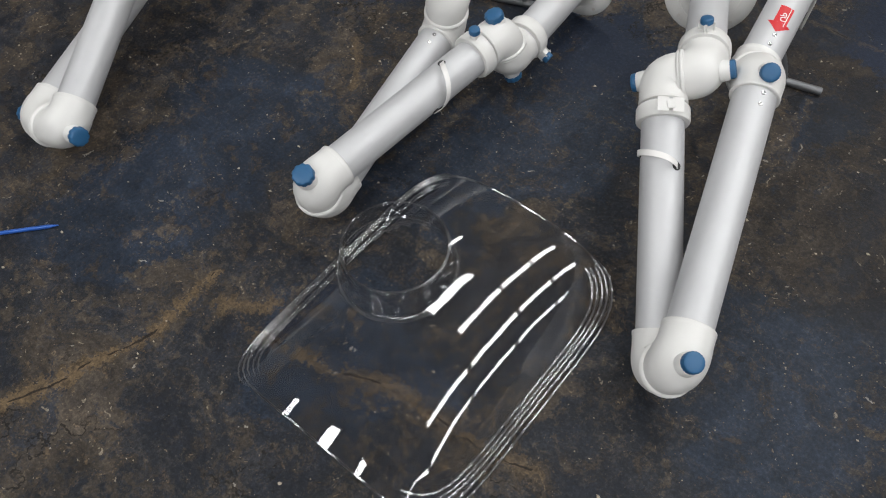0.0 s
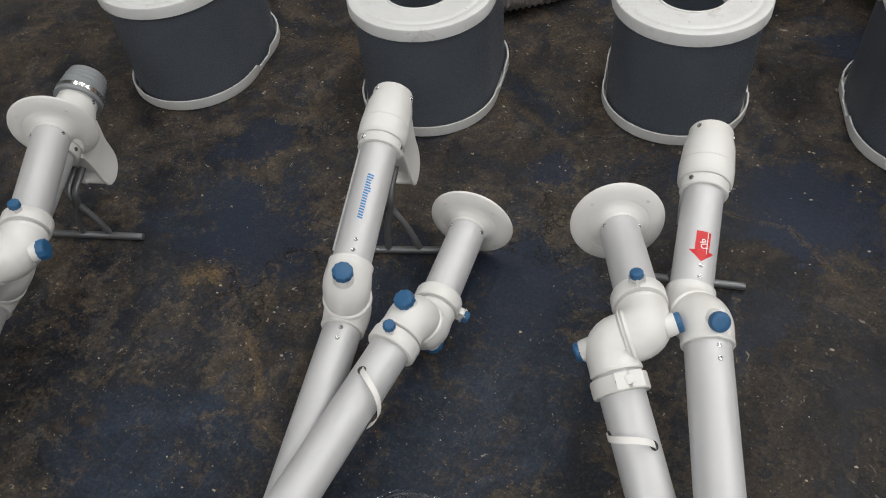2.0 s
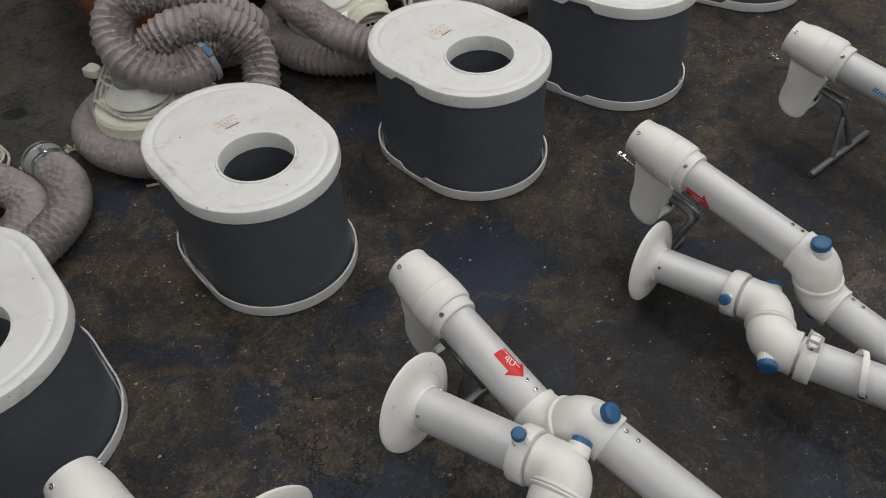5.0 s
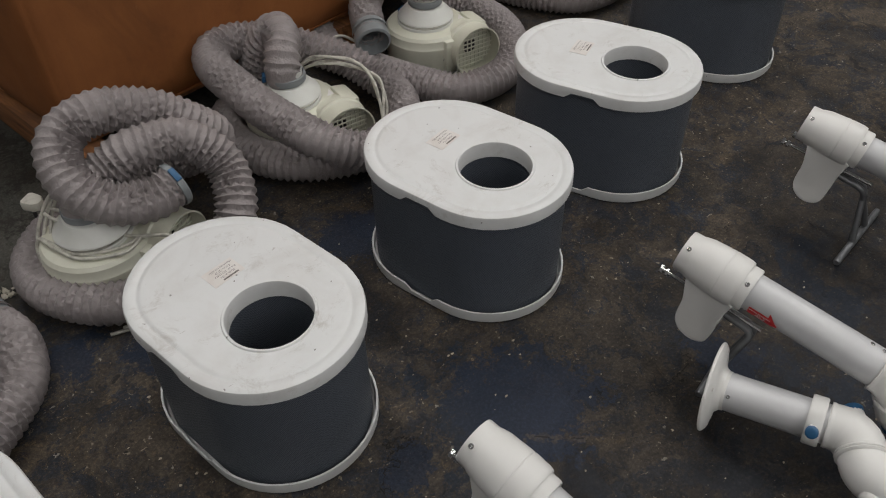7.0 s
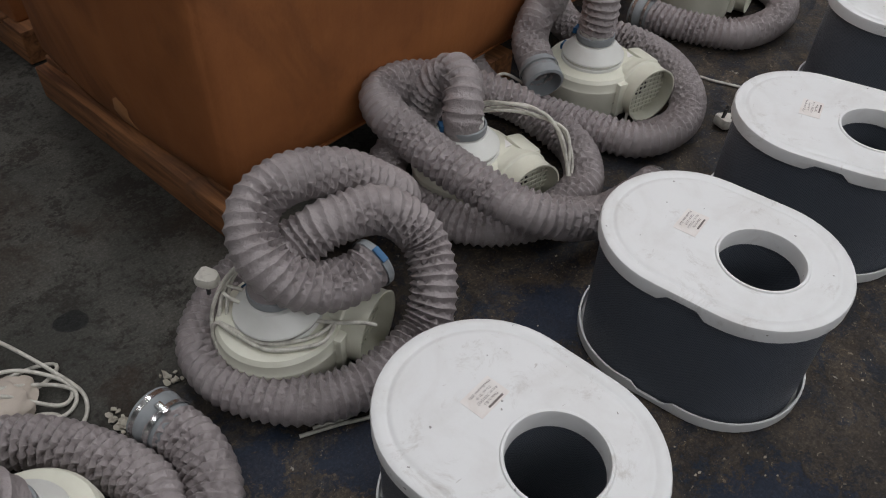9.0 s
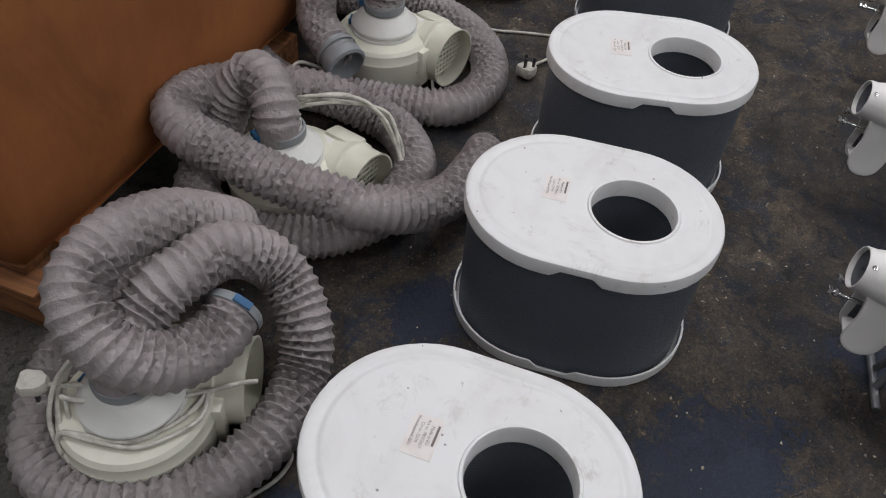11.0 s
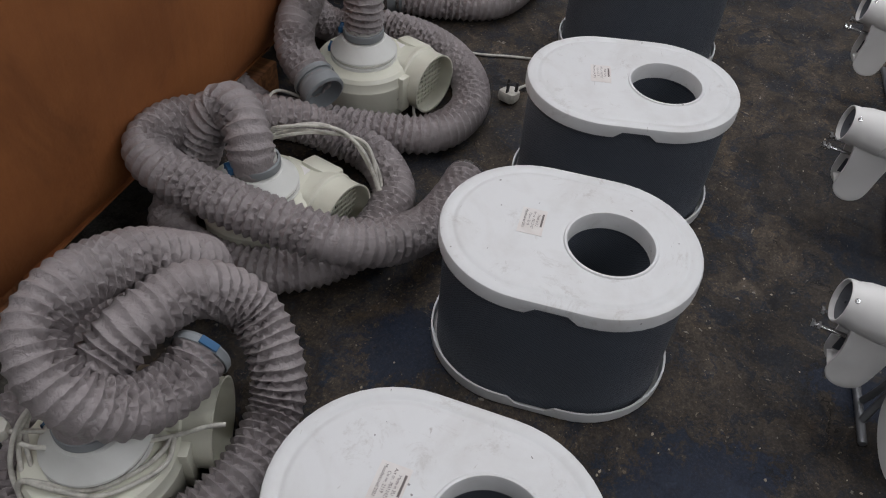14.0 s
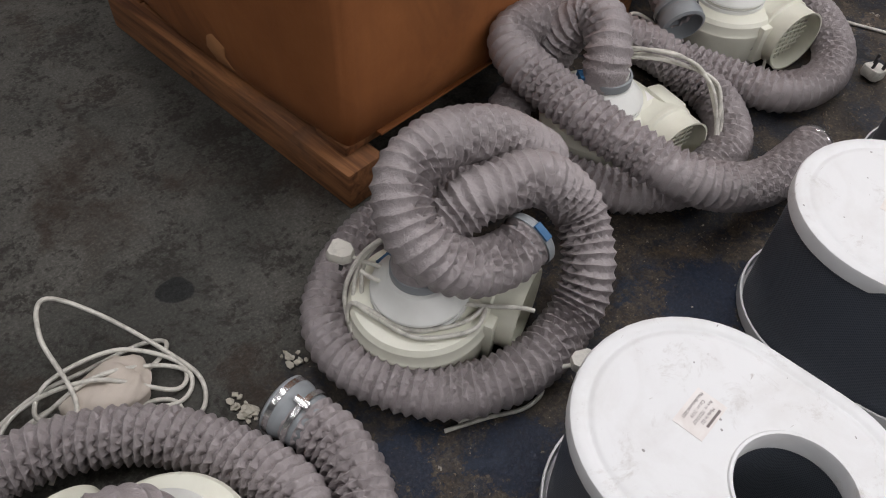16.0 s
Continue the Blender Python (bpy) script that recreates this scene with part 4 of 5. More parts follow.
            h = 0.0078 if k in (0, 1, 5, 6) else 0.0050
            quads.append(((u + 0.0016, -0.0050), (u - 0.0010, h), (u - 0.0044, h), (u - 0.0020, -0.0050)))
        part("logo_mark", patch(quads, 0.0006), LOGO, t, "blue printed mark")
        bm = bmesh.new()
        p, q = along(j3, tip, 0.07), along(tip, j3, 0.15)
        lathe(bm, p - side_of(d, d.cross(up)) * (R_TUBE + 0.001), q - p, [(0.003, 0), (0.003, (q - p).length)], 8)
        part("side_rail", bm, TUBE, t)
    # loose strap threaded through the long tube
    if strap:
        dd = (e1 - s1).normalized()
        c = along(s1, e1, strap)
        up2 = side_of(dd, (0, 0, 1))
        sd = dd.cross(up2)
        ring = []
        for k in range(19):
            ang = radians(strap_turn[0] + strap_turn[1] * k / 18)
            bulge = 0.017 * max(0.0, math.sin(math.pi * k / 18))
            ring.append(c + dd * (strap_turn[2] * (k / 18 - 0.5)) + (up2 * math.cos(ang) + sd * math.sin(ang)) * (R_TUBE + 0.0015 + bulge))
        bm = bmesh.new()
        w = dd * 0.0055
        rows = []
        for k, p in enumerate(ring):
            o = (p - c).normalized() * 0.0012
            rows.append([bm.verts.new(p - w), bm.verts.new(p + w), bm.verts.new(p + w + o), bm.verts.new(p - w + o)])
        bridge(bm, rows)
        bm.faces.new(rows[0])
        bm.faces.new(rows[-1][::-1])
        part("strap", bm, PALE, t, "loose white plastic strap")
        for p in (ring[0], ring[-1]):
            bm = bmesh.new()
            lathe(bm, c + side_of(dd, p - c) * (R_TUBE - 0.001) + dd * dd.dot(p - c), side_of(dd, p - c), [(0.008, 0), (0.008, 0.0016)], 14)
            part("slot_grommet", bm, RUBBER, t)
    return t


ARMS = {
    "Z": dict(label="white extraction arm with a grey ribbed cuff, folded on the floor", flange=(-1.315, 1.592, 0.288), s0=(-1.160, 1.300, 0.260), s1=(-1.230, 1.256, 0.250), e1=(-1.025, 0.812, 0.096), e2=(-1.128, 0.806, 0.068),
              j2=(-1.295, 1.285, 0.115), j3=(-1.238, 1.295, 0.175), tip=(-1.352, 1.705, 0.270), fin_side=(0.05, -0.1, -1), bar=((-1.41, 1.51, 0.0085), (-1.19, 1.575, 0.0085)), cuff=True, strap=0.17, mark_at=0.50, sticker="logo", turn=(0.02, 0.0199, True)),
    "A": dict(label="white extraction arm with a blue printed mark, folded up", flange=(-0.457, 1.798, 0.094), s0=(-0.438, 1.512, 0.089), s1=(-0.451, 1.503, 0.150), e1=(-0.501, 1.002, 0.126), e2=(-0.512, 1.028, 0.048),
              j2=(-0.592, 1.500, 0.105), j3=(-0.580, 1.490, 0.190), tip=(-0.675, 1.923, 0.285), fin_side=(0.10, 0.0, -1), bar=((-0.712, 1.705, 0.0085), (-0.490, 1.782, 0.0085)), sticker="logo", mark_at=0.50, strap=0.19, strap_turn=(12, -125, 0.066), turn=(0.0195, 0.0205, True), nips=((0.88, 0, -0.47), (0, -0.1, 1))),
    "B": dict(label="white extraction arm with a red arrow sticker, folded up", flange=(-0.155, 1.806, 0.195), s0=(-0.040, 1.541, 0.248), s1=(-0.094, 1.512, 0.227), e1=(0.172, 1.105, 0.048), e2=(0.202, 1.088, 0.132),
              j2=(0.042, 1.602, 0.243), j3=(0.013, 1.645, 0.184), tip=(-0.036, 2.036, 0.262), fin_side=(0.0, 0.0, -1), bar=((-0.123, 1.843, 0.0085), (0.106, 1.891, 0.0085)), sticker="arrow", ears=True, strap=0.16, strap_turn=(88, -118, 0.030), nips=((-0.25, 0.2, 1), (0.25, -0.25, 1))),
    "C": dict(label="white extraction arm with a red arrow low on its tube", flange=(0.475, 1.902, 0.089), s0=(0.560, 1.660, 0.120), s1=(0.495, 1.603, 0.112), e1=(0.700, 1.170, 0.135), e2=(0.735, 1.165, 0.048),
              j2=(0.668, 1.640, 0.112), j3=(0.654, 1.651, 0.195), tip=(0.574, 2.090, 0.261), fin_side=(-0.05, 0.0, -1), bar=((0.642, 1.969, 0.0085), (0.497, 1.934, 0.0085)), sticker="arrow", ears=True, strap=0.16, mark_side=(-1, 0, -0.35), mark_at=0.86, turn=(0.0185, 0.0185, False), nips=((-0.85, -0.3, 0.5), (0, 0, 1))),
    "D": dict(label="white and aluminium extraction arm resting on its rod stand", flange=(1.41, 1.905, 0.16), s0=(1.360, 1.66, 0.12), s1=(1.330, 1.63, 0.20), e1=(1.20, 1.16, 0.135), e2=(1.18, 1.18, 0.048),
              j2=(1.255, 1.730, 0.108), j3=(1.248, 1.722, 0.188), tip=(1.141, 2.176, 0.263), fin_side=(-0.05, 0.0, -1), bar=((1.06, 1.957, 0.0085), (1.313, 1.99, 0.0085)), sticker="logo", strap=0.19, mark_at=0.50, mark_side=(-1, 0, 0.2)),
    "E": dict(label="white and aluminium extraction arm at the end of the row", flange=(2.01, 1.955, 0.16), s0=(1.96, 1.71, 0.12), s1=(1.93, 1.68, 0.20), e1=(1.80, 1.21, 0.135), e2=(1.78, 1.23, 0.048),
              j2=(1.855, 1.780, 0.108), j3=(1.848, 1.772, 0.188), tip=(1.741, 2.226, 0.263), fin_side=(-0.05, 0.0, -1), bar=((1.70, 2.035, 0.0085), (1.927, 2.09, 0.0085)), sticker="logo", strap=0.19, mark_at=0.50, mark_side=(-1, 0, 0.2)),
}
for spec in ARMS.values():
    extraction_arm(**spec)


# ---- clear hood ----
def clear_hood():
    """A clear moulded hood: a low vault with flanged long edges and a round spigot."""
    t = thing("clear_hood", (-0.185, 0.945, 0.0), 0, "clear acrylic suction hood lying on the floor", "hood")
    half_x, half_y = 0.230, 0.280
    def height(u, v):
        arch = 0.100 * (1 - abs(u) ** 2.6)
        ease = 1 - 0.34 * abs(v) ** 2.2
        return 0.012 + arch * ease
    bm = bmesh.new()
    nx, ny = 44, 44
    grid = []
    for j in range(ny + 1):
        v = -1 + 2 * j / ny
        row = []
        for i in range(nx + 1):
            u = -1 + 2 * i / nx
            # rounded corners
            k = 1.0
            if abs(u) > 0.72 and abs(v) > 0.76:
                a, b = (abs(u) - 0.72) / 0.28, (abs(v) - 0.76) / 0.24
                r = math.hypot(a, b)
                if r > max(a, b):
                    k = max(a, b) / r
                    x = math.copysign(0.72 + 0.28 * a * k, u) * half_x
                    y = math.copysign(0.76 + 0.24 * b * k, v) * half_y
                else:
                    x, y = u * half_x, v * half_y
            else:
                x, y = u * half_x, v * half_y
            row.append(bm.verts.new((x, y, height(u, v))))
        grid.append(row)
    bridge(bm, grid, False)
    cx, cy = -0.096, 0.038
    gone = [f for f in bm.faces if math.hypot(f.calc_center_median().x - cx, f.calc_center_median().y - cy) < 0.090]
    bmesh.ops.delete(bm, geom=gone, context="FACES")
    part("shell", bm, FILM, t, smooth=60)
    bm = bmesh.new()
    lathe(bm, (cx, cy, 0.085), (0, 0, 1), [(0.106, 0.0), (0.099, 0.014), (0.095, 0.030), (0.094, 0.062), (0.090, 0.062), (0.090, 0.01)], 56, (False, False))
    part("spigot", bm, SPIGOT, t, smooth=50)
    bm = bmesh.new()
    lathe(bm, (cx, cy, 0.147), (0, 0, 1), [(0.0905, 0.0), (0.0905, 0.003), (0.0945, 0.003), (0.0945, 0.0), (0.0905, 0.0)], 56, (False, False))
    part("spigot_lip", bm, EDGE, t, smooth=50)
    bm = bmesh.new()
    lathe(bm, (cx, cy, 0.085), (0, 0, 1), [(0.102, 0.002), (0.106, 0.006), (0.110, 0.003), (0.113, -0.002)], 56, (False, False))
    part("spigot_root", bm, RIM, t, smooth=50)
    # rolled rim round the shell
    rim = []
    n = 96
    for k in range(n + 1):
        a = 2 * math.pi * k / n
        ca, sa = math.cos(a), math.sin(a)
        q = 6.0
        r = (abs(ca) ** q + abs(sa) ** q) ** (-1 / q)
        u, v = r * ca, r * sa
        rim.append((u, v))
    for inset, lift in ((0.0, 0.0), (-0.008, -0.006), (0.007, 0.005), (0.014, 0.002), (0.021, 0.005)):
        # the outer bead runs all round, the inner steps along the two straight flanges and their corners
        runs = [rim] if inset == 0 else [rim[82:96] + rim[:15], rim[34:63]]
        for run in runs:
            bm = bmesh.new()
            sweep(bm, [Vector((u * (half_x - inset), v * (half_y - inset), height(min(1, abs(u)), v) + lift)) for u, v in run], 0.0024, 10)
            part("rolled_rim", bm, RIM, t, smooth=60)
    return t


clear_hood()


# ---- fans and hoses ----
def hose(label, points, radius=0.0515, cuff=None, clip=True, seed=1, blue=False, thin=False):
    """A spiral-ribbed fabric hose along a curve."""
    rnd = random.Random(seed)
    step = 0.0019
    path = curve_points(points, step)
    base = Vector((path[0].x, path[0].y, 0))
    t = thing("flexible_hose", base, 0, label, "flexible hose", "flexible hoses")
    path = [p - base for p in path]
    pitch, teeth, seg = 0.0188 / step, 12.5, 104
    angles = 2 * np.pi * np.arange(seg) / seg
    rows = len(path)
    pts = np.array([tuple(p) for p in path])
    # how much the cloth is squeezed (inside of a bend) or stretched (outside)
    reach = 10
    ahead = pts[np.minimum(np.arange(rows) + reach, rows - 1)]
    behind = pts[np.maximum(np.arange(rows) - reach, 0)]
    curl = (ahead + behind - 2 * pts) / (reach * step) ** 2
    normal, last, dirs = None, None, np.zeros((rows, seg, 3))
    for i in range(rows):
        d = (path[min(i + 1, rows - 1)] - path[max(i - 1, 0)]).normalized()
        if normal is None:
            normal = d.orthogonal().normalized()
        else:
            normal = last.rotation_difference(d) @ normal
            normal = (normal - d * normal.dot(d)).normalized()
        last, side = d, d.cross(normal)
        dirs[i] = np.cos(angles)[:, None] * np.array(normal)[None, :] + np.sin(angles)[:, None] * np.array(side)[None, :]
    squeeze = np.clip(1 + 1.5 * radius * np.einsum("isk,ik->is", dirs, curl), 0.45, 1.75)
    phase = np.arange(rows)[:, None] / pitch + angles[None, :] / (2 * np.pi)
    ang = angles[None, :]
    # between two wires the cloth sags, and where it is slack it falls into pointed pockets, staggered from turn to turn
    row = np.arange(rows)[:, None] / pitch
    drift = 0.06 * np.sin(2 * ang + 0.43 * row + seed) + 0.035 * np.sin(5 * ang - 0.91 * row)
    turn, f = np.floor(phase + drift), (phase + drift) % 1.0
    arg = teeth * ang + np.pi * turn + 0.9 * np.sin(0.37 * row + 2 * ang + seed) + 0.7 * np.sin(1.3 * row - 3 * ang + seed)
    wave = np.arcsin(0.97 * np.sin(arg)) * 2 / np.pi
    slack = np.clip((squeeze - 0.48) * 1.5, 0.14, 1.15) * (1 + 0.22 * np.sin(3 * ang + 0.77 * row + seed) * np.sin(0.31 * row))
    middle = np.clip(0.52 + 0.36 * wave * np.clip(slack, 0, 1), 0.14, 0.90)
    fall = np.where(f < middle, f / middle, (1 - f) / (1 - middle))
    uneven = 0.72 + 0.28 * np.sin(3 * ang + 1.9 * row + seed) * np.sin(7 * ang - 0.7 * row)
    crest = np.clip(np.abs(wave) - 0.45, 0, 1) * np.clip(1 - np.abs(fall - 0.45) * 2.6, 0, 1)
    wire = np.exp(-(np.minimum(f, 1 - f) * 10.0) ** 2)
    radii = radius * (1.0 + 0.020 * wire) - 0.0028 * np.sin(np.pi * f) - 0.0162 * slack * uneven * fall ** 1.15 + 0.0080 * slack * crest
    # the sleeve is pulled tight under its end bands
    rest = np.minimum(np.arange(rows), np.arange(rows)[::-1])[:, None] * step
    radii = np.where(rest < 0.034, np.minimum(radii, radius * 0.97), radii)
    bm = bmesh.new()
    sweep(bm, path, lambda i, a: radii[i, round(a * seg / (2 * math.pi)) % seg], seg, False)
    part("sleeve", bm, HOSE, t, "grey spiral-ribbed coated fabric", smooth=32)
    ends = {"end": (path[-1], (path[-1] - path[-12]).normalized()), "start": (path[0], (path[0] - path[11]).normalized())}
    for which in (cuff or "").split():
        p, d = ends[which]
        if thin:
            bm = bmesh.new()
            lathe(bm, p - d * 0.012, d, [(radius * 0.98, 0), (radius * 1.0, 0.001), (radius * 0.97, 0.016), (radius * 0.90, 0.024), (radius * 0.87, 0.024), (radius * 0.86, -0.03)], 40, (False, False))
            part("cuff", bm, SPIGOT, t, "thin clear plastic end sleeve")
            continue
        if blue:
            bm = bmesh.new()
            lathe(bm, p - d * 0.014, d, [(radius * 1.01, 0), (radius * 1.03, 0.001), (radius * 1.03, 0.013), (radius * 0.95, 0.018), (radius * 0.90, 0.018), (radius * 0.74, -0.02)], 40, (False, False))
            c = part("cuff", bm, CUFF, t, "grey plastic end cuff")
            up = side_of(d, (0.5, -0.5, 1))
            bm = bmesh.new()
            box(bm, p - d * 0.006 + up * radius * 1.06, (0.034, 0.014, 0.007), Matrix((d.cross(up), d, up)).transposed(), 0.002)
            part("clip_lever", bm, BLUE, c, "blue clip lever")
            continue
        bm = bmesh.new()
        lathe(bm, p - d * 0.03, d, [(radius * 0.97, 0), (radius * 0.97, 0.03), (radius * 1.03, 0.034), (radius * 1.05, 0.040), (radius * 1.05, 0.062), (radius * 0.94, 0.066), (radius * 0.90, 0.066), (radius * 0.88, 0.0), (radius * 0.55, -0.03)], 40, (False, False))
        c = part("cuff", bm, CUFF, t, "grey plastic end cuff")
        bm = bmesh.new()
        lathe(bm, p - d * 0.022, d, [(radius * 1.035, 0), (radius * 1.06, 0.001), (radius * 1.06, 0.010), (radius * 1.035, 0.011)], 40, (False, False))
        part("clip_band", bm, STEEL if clip else CUFF, c, "hose clip")
        if not clip:
            continue
        bm = bmesh.new()
        lathe(bm, p + d * 0.016, d, [(radius * 1.04, 0), (radius * 1.07, 0.001), (radius * 1.075, 0.006), (radius * 1.07, 0.011), (radius * 1.04, 0.012)], 40, (False, False))
        part("end_band", bm, STEEL, c, "steel end band")
        up = side_of(d, (0, 0, 1))
        bm = bmesh.new()
        box(bm, p - d * 0.017 + up * radius * 1.12, (0.014, 0.028, 0.012), frame_of(up), 0.002)
        part("clip_lever", bm, STEEL, c)
    return t


def fan_unit(label, x, y, aim, lever):
    """A radial fan in a cream housing: drum body, inlet cone, round outlet with a grille, terminal box. aim: degrees of its outlet."""
    t = thing("extractor_fan", (x, y, 0), aim + 90, label, "extractor fan", "extractor fans")
    bm = bmesh.new()
    lathe(bm, (0, 0, 0), (0, 0, 1), [(0.108, 0.0), (0.121, 0.004), (0.126, 0.020), (0.129, 0.092), (0.131, 0.099), (0.131, 0.105), (0.128, 0.110), (0.127, 0.130), (0.120, 0.139), (0.096, 0.143)], 56)
    part("housing", bm, CREAM, t, "cream painted fan housing", smooth=30)
    bm = bmesh.new()
    # scroll block from the housing to the outlet
    rings = []
    for yy, w, z0, z1 in ((0.03, 0.080, 0.012, 0.136), (-0.06, 0.090, 0.012, 0.140), (-0.118, 0.098, 0.006, 0.156)):
        rows = []
        for k in range(32):
            a = 2 * math.pi * k / 32
            ca, sa = math.cos(a), math.sin(a)
            r = (abs(ca) ** 5 + abs(sa) ** 5) ** -0.2
            rows.append(bm.verts.new((0.085 + (w - 0.016) * r * ca * 0.82, yy, (z0 + z1) / 2 + (z1 - z0) / 2 * r * sa)))
        rings.append(rows)
    bridge(bm, rings)
    bm.faces.new(rings[0])
    bm.faces.new(rings[-1][::-1])
    bmesh.ops.recalc_face_normals(bm, faces=bm.faces)
    part("scroll", bm, CREAM, t)
    bm = bmesh.new()
    lathe(bm, (0.085, -0.110, 0.085), (0, -1, 0), [(0.081, 0), (0.084, 0.006), (0.084, 0.012), (0.0795, 0.016), (0.0795, 0.062), (0.0815, 0.066), (0.0775, 0.066), (0.0765, 0.02), (0.0, 0.012)], 48, (False, False))
    out = part("outlet", bm, CREAM, t, "round outlet spigot")
    bm = bmesh.new()
    for k in range(-4, 5):
        h = math.sqrt(max(0.0, 0.0755 ** 2 - (k * 0.0145) ** 2))
        box(bm, (0.085 + k * 0.0145, -0.136, 0.085), (0.0034, 0.003, 2 * h))
        box(bm, (0.085, -0.138, 0.085 + k * 0.0145), (2 * h, 0.003, 0.0034))
    part("grille", bm, CREAM, out, "square guard grille", smooth=0)
    # near-black disc stands in for the shaded depth behind the grille
    bm = bmesh.new()
    lathe(bm, (0.085, -0.1235, 0.085), (0, -1, 0), [(0.0755, 0), (0.0755, 0.001)], 40)
    part("throat_shade", bm, DARK, out)
    bm = bmesh.new()
    lathe(bm, (0, 0, 0.138), (0, 0, 1), [(0.088, 0), (0.088, 0.012), (0.0835, 0.013), (0.0835, 0.022), (0.088, 0.023), (0.087, 0.027), (0.057, 0.060), (0.046, 0.063), (0.045, 0.095), (0.041, 0.095), (0.040, 0.02)], 48, (False, False))
    part("inlet_cone", bm, WHITE, t, "white inlet cone", smooth=22)
    bm = bmesh.new()
    lathe(bm, (0, 0, 0.1512), (0, 0, 1), [(0.0845, 0), (0.0845, 0.0085)], 48)
    band = part("clamp_band", bm, STEEL, t, "steel clamp band")
    bm = bmesh.new()
    lathe(bm, (0, 0, 0.203), (0, 0, 1), [(0.048, 0.0), (0.0530, 0.001), (0.0535, 0.004), (0.0535, 0.016), (0.0525, 0.019), (0.048, 0.020)], 48, (False, False))
    part("hose_strap", bm, CUFF, t, "grey hose strap")
    for r, z in ((0.088, 0.1555), (0.0575, 0.215)):
        bm = bmesh.new()
        o = Vector((math.cos(radians(lever)), math.sin(radians(lever)), 0))
        box(bm, o * r + Vector((0, 0, z)), (0.026, 0.010, 0.012), pose(0, 0, 0, 0, 0, lever + 90).to_3x3(), 0.002)
        part("clip_lever", bm, BLUE, band, "blue clip lever")
    bm = bmesh.new()
    box(bm, (0.138, -0.060, 0.128), (0.050, 0.090, 0.030), pose(0, 0, 0, 0, 12, 0).to_3x3(), 0.010)
    tb = part("terminal_box", bm, CREAM, t, "cream terminal box")
    bm = bmesh.new()
    box(bm, (0.080, -0.034, 0.1405), (0.062, 0.034, 0.0010), pose(0, 0, 0, -3, 0, 0).to_3x3())
    plate = part("rating_label", bm, PALE, t, "white rating label", smooth=0)
    bm = bmesh.new()
    box(bm, (0.066, -0.028, 0.1414), (0.030, 0.0075, 0.0008), pose(0, 0, 0, -3, 0, 0).to_3x3())
    part("name_bar", bm, INK, plate, smooth=0)
    bm = bmesh.new()
    box(bm, (0.004, -0.128, 0.080), (0.030, 0.030, 0.10), None, 0.004)
    part("foot_lug", bm, CREAM, t)
    return t


FAN_LABEL = "cream metal extractor fan with a grilled round outlet"
FANS = [(-1.40, 2.93, 70.0, 200.0), (-0.832, 2.925, 100.0, 250.0), (-0.275, 3.070, -62.0, 100.0), (0.357, 3.244, -95.0, 150.0), (0.923, 3.342, -98.0, 110.0), (1.62, 3.50, -70.0, 110.0)]
for x, y, aim, world_lever in FANS:
    fan_unit(FAN_LABEL, x, y, aim, world_lever - aim - 90)

hose("long grey flexible hose looped twice round a fan", [(0.354, 3.244, 0.205), (0.351, 3.246, 0.228), (0.365, 3.262, 0.265), (0.390, 3.300, 0.290), (0.400, 3.345, 0.292), (0.375, 3.38, 0.25), (0.350, 3.405, 0.17), (0.315, 3.42, 0.09), (0.255, 3.42, 0.056), (0.200, 3.352, 0.056), (0.190, 3.257, 0.056),
     (0.207, 3.172, 0.056), (0.250, 3.100, 0.056), (0.315, 3.044, 0.056), (0.415, 3.005, 0.057), (0.545, 3.020, 0.058), (0.612, 3.065, 0.060), (0.660, 3.145, 0.065), (0.648, 3.238, 0.09), (0.589, 3.315, 0.145), (0.478, 3.395, 0.20), (0.378, 3.435, 0.235), (0.305, 3.445, 0.250),
     (0.240, 3.425, 0.250), (0.212, 3.363, 0.242), (0.216, 3.27, 0.228), (0.228, 3.163, 0.213), (0.251, 3.063, 0.198), (0.288, 2.971, 0.178), (0.364, 2.914, 0.145), (0.480, 2.888, 0.105), (0.615, 2.893, 0.085), (0.695, 2.906, 0.078)], cuff="end", seed=2, thin=True)
hose("grey flexible hose knotted over a fan, with a blue clip", [(-0.275, 3.070, 0.205), (-0.274, 3.071, 0.222), (-0.250, 3.082, 0.248), (-0.196, 3.088, 0.272), (-0.125, 3.078, 0.298), (-0.022, 3.060, 0.282), (0.040, 3.013, 0.208), (0.014, 2.938, 0.132), (-0.055, 2.898, 0.066), (-0.195, 2.876, 0.056),
     (-0.325, 2.920, 0.056), (-0.412, 3.035, 0.056), (-0.418, 3.150, 0.056), (-0.346, 3.238, 0.057), (-0.22, 3.300, 0.056), (-0.05, 3.31, 0.06), (0.06, 3.24, 0.10), (0.085, 3.155, 0.19), (0.03, 3.145, 0.262), (-0.05, 3.165, 0.325), (-0.160, 3.168, 0.365), (-0.245, 3.152, 0.355),
     (-0.283, 3.105, 0.322), (-0.279, 3.050, 0.280), (-0.230, 3.010, 0.238), (-0.152, 2.996, 0.216), (-0.082, 3.003, 0.222)], cuff="end", seed=3, blue=True)
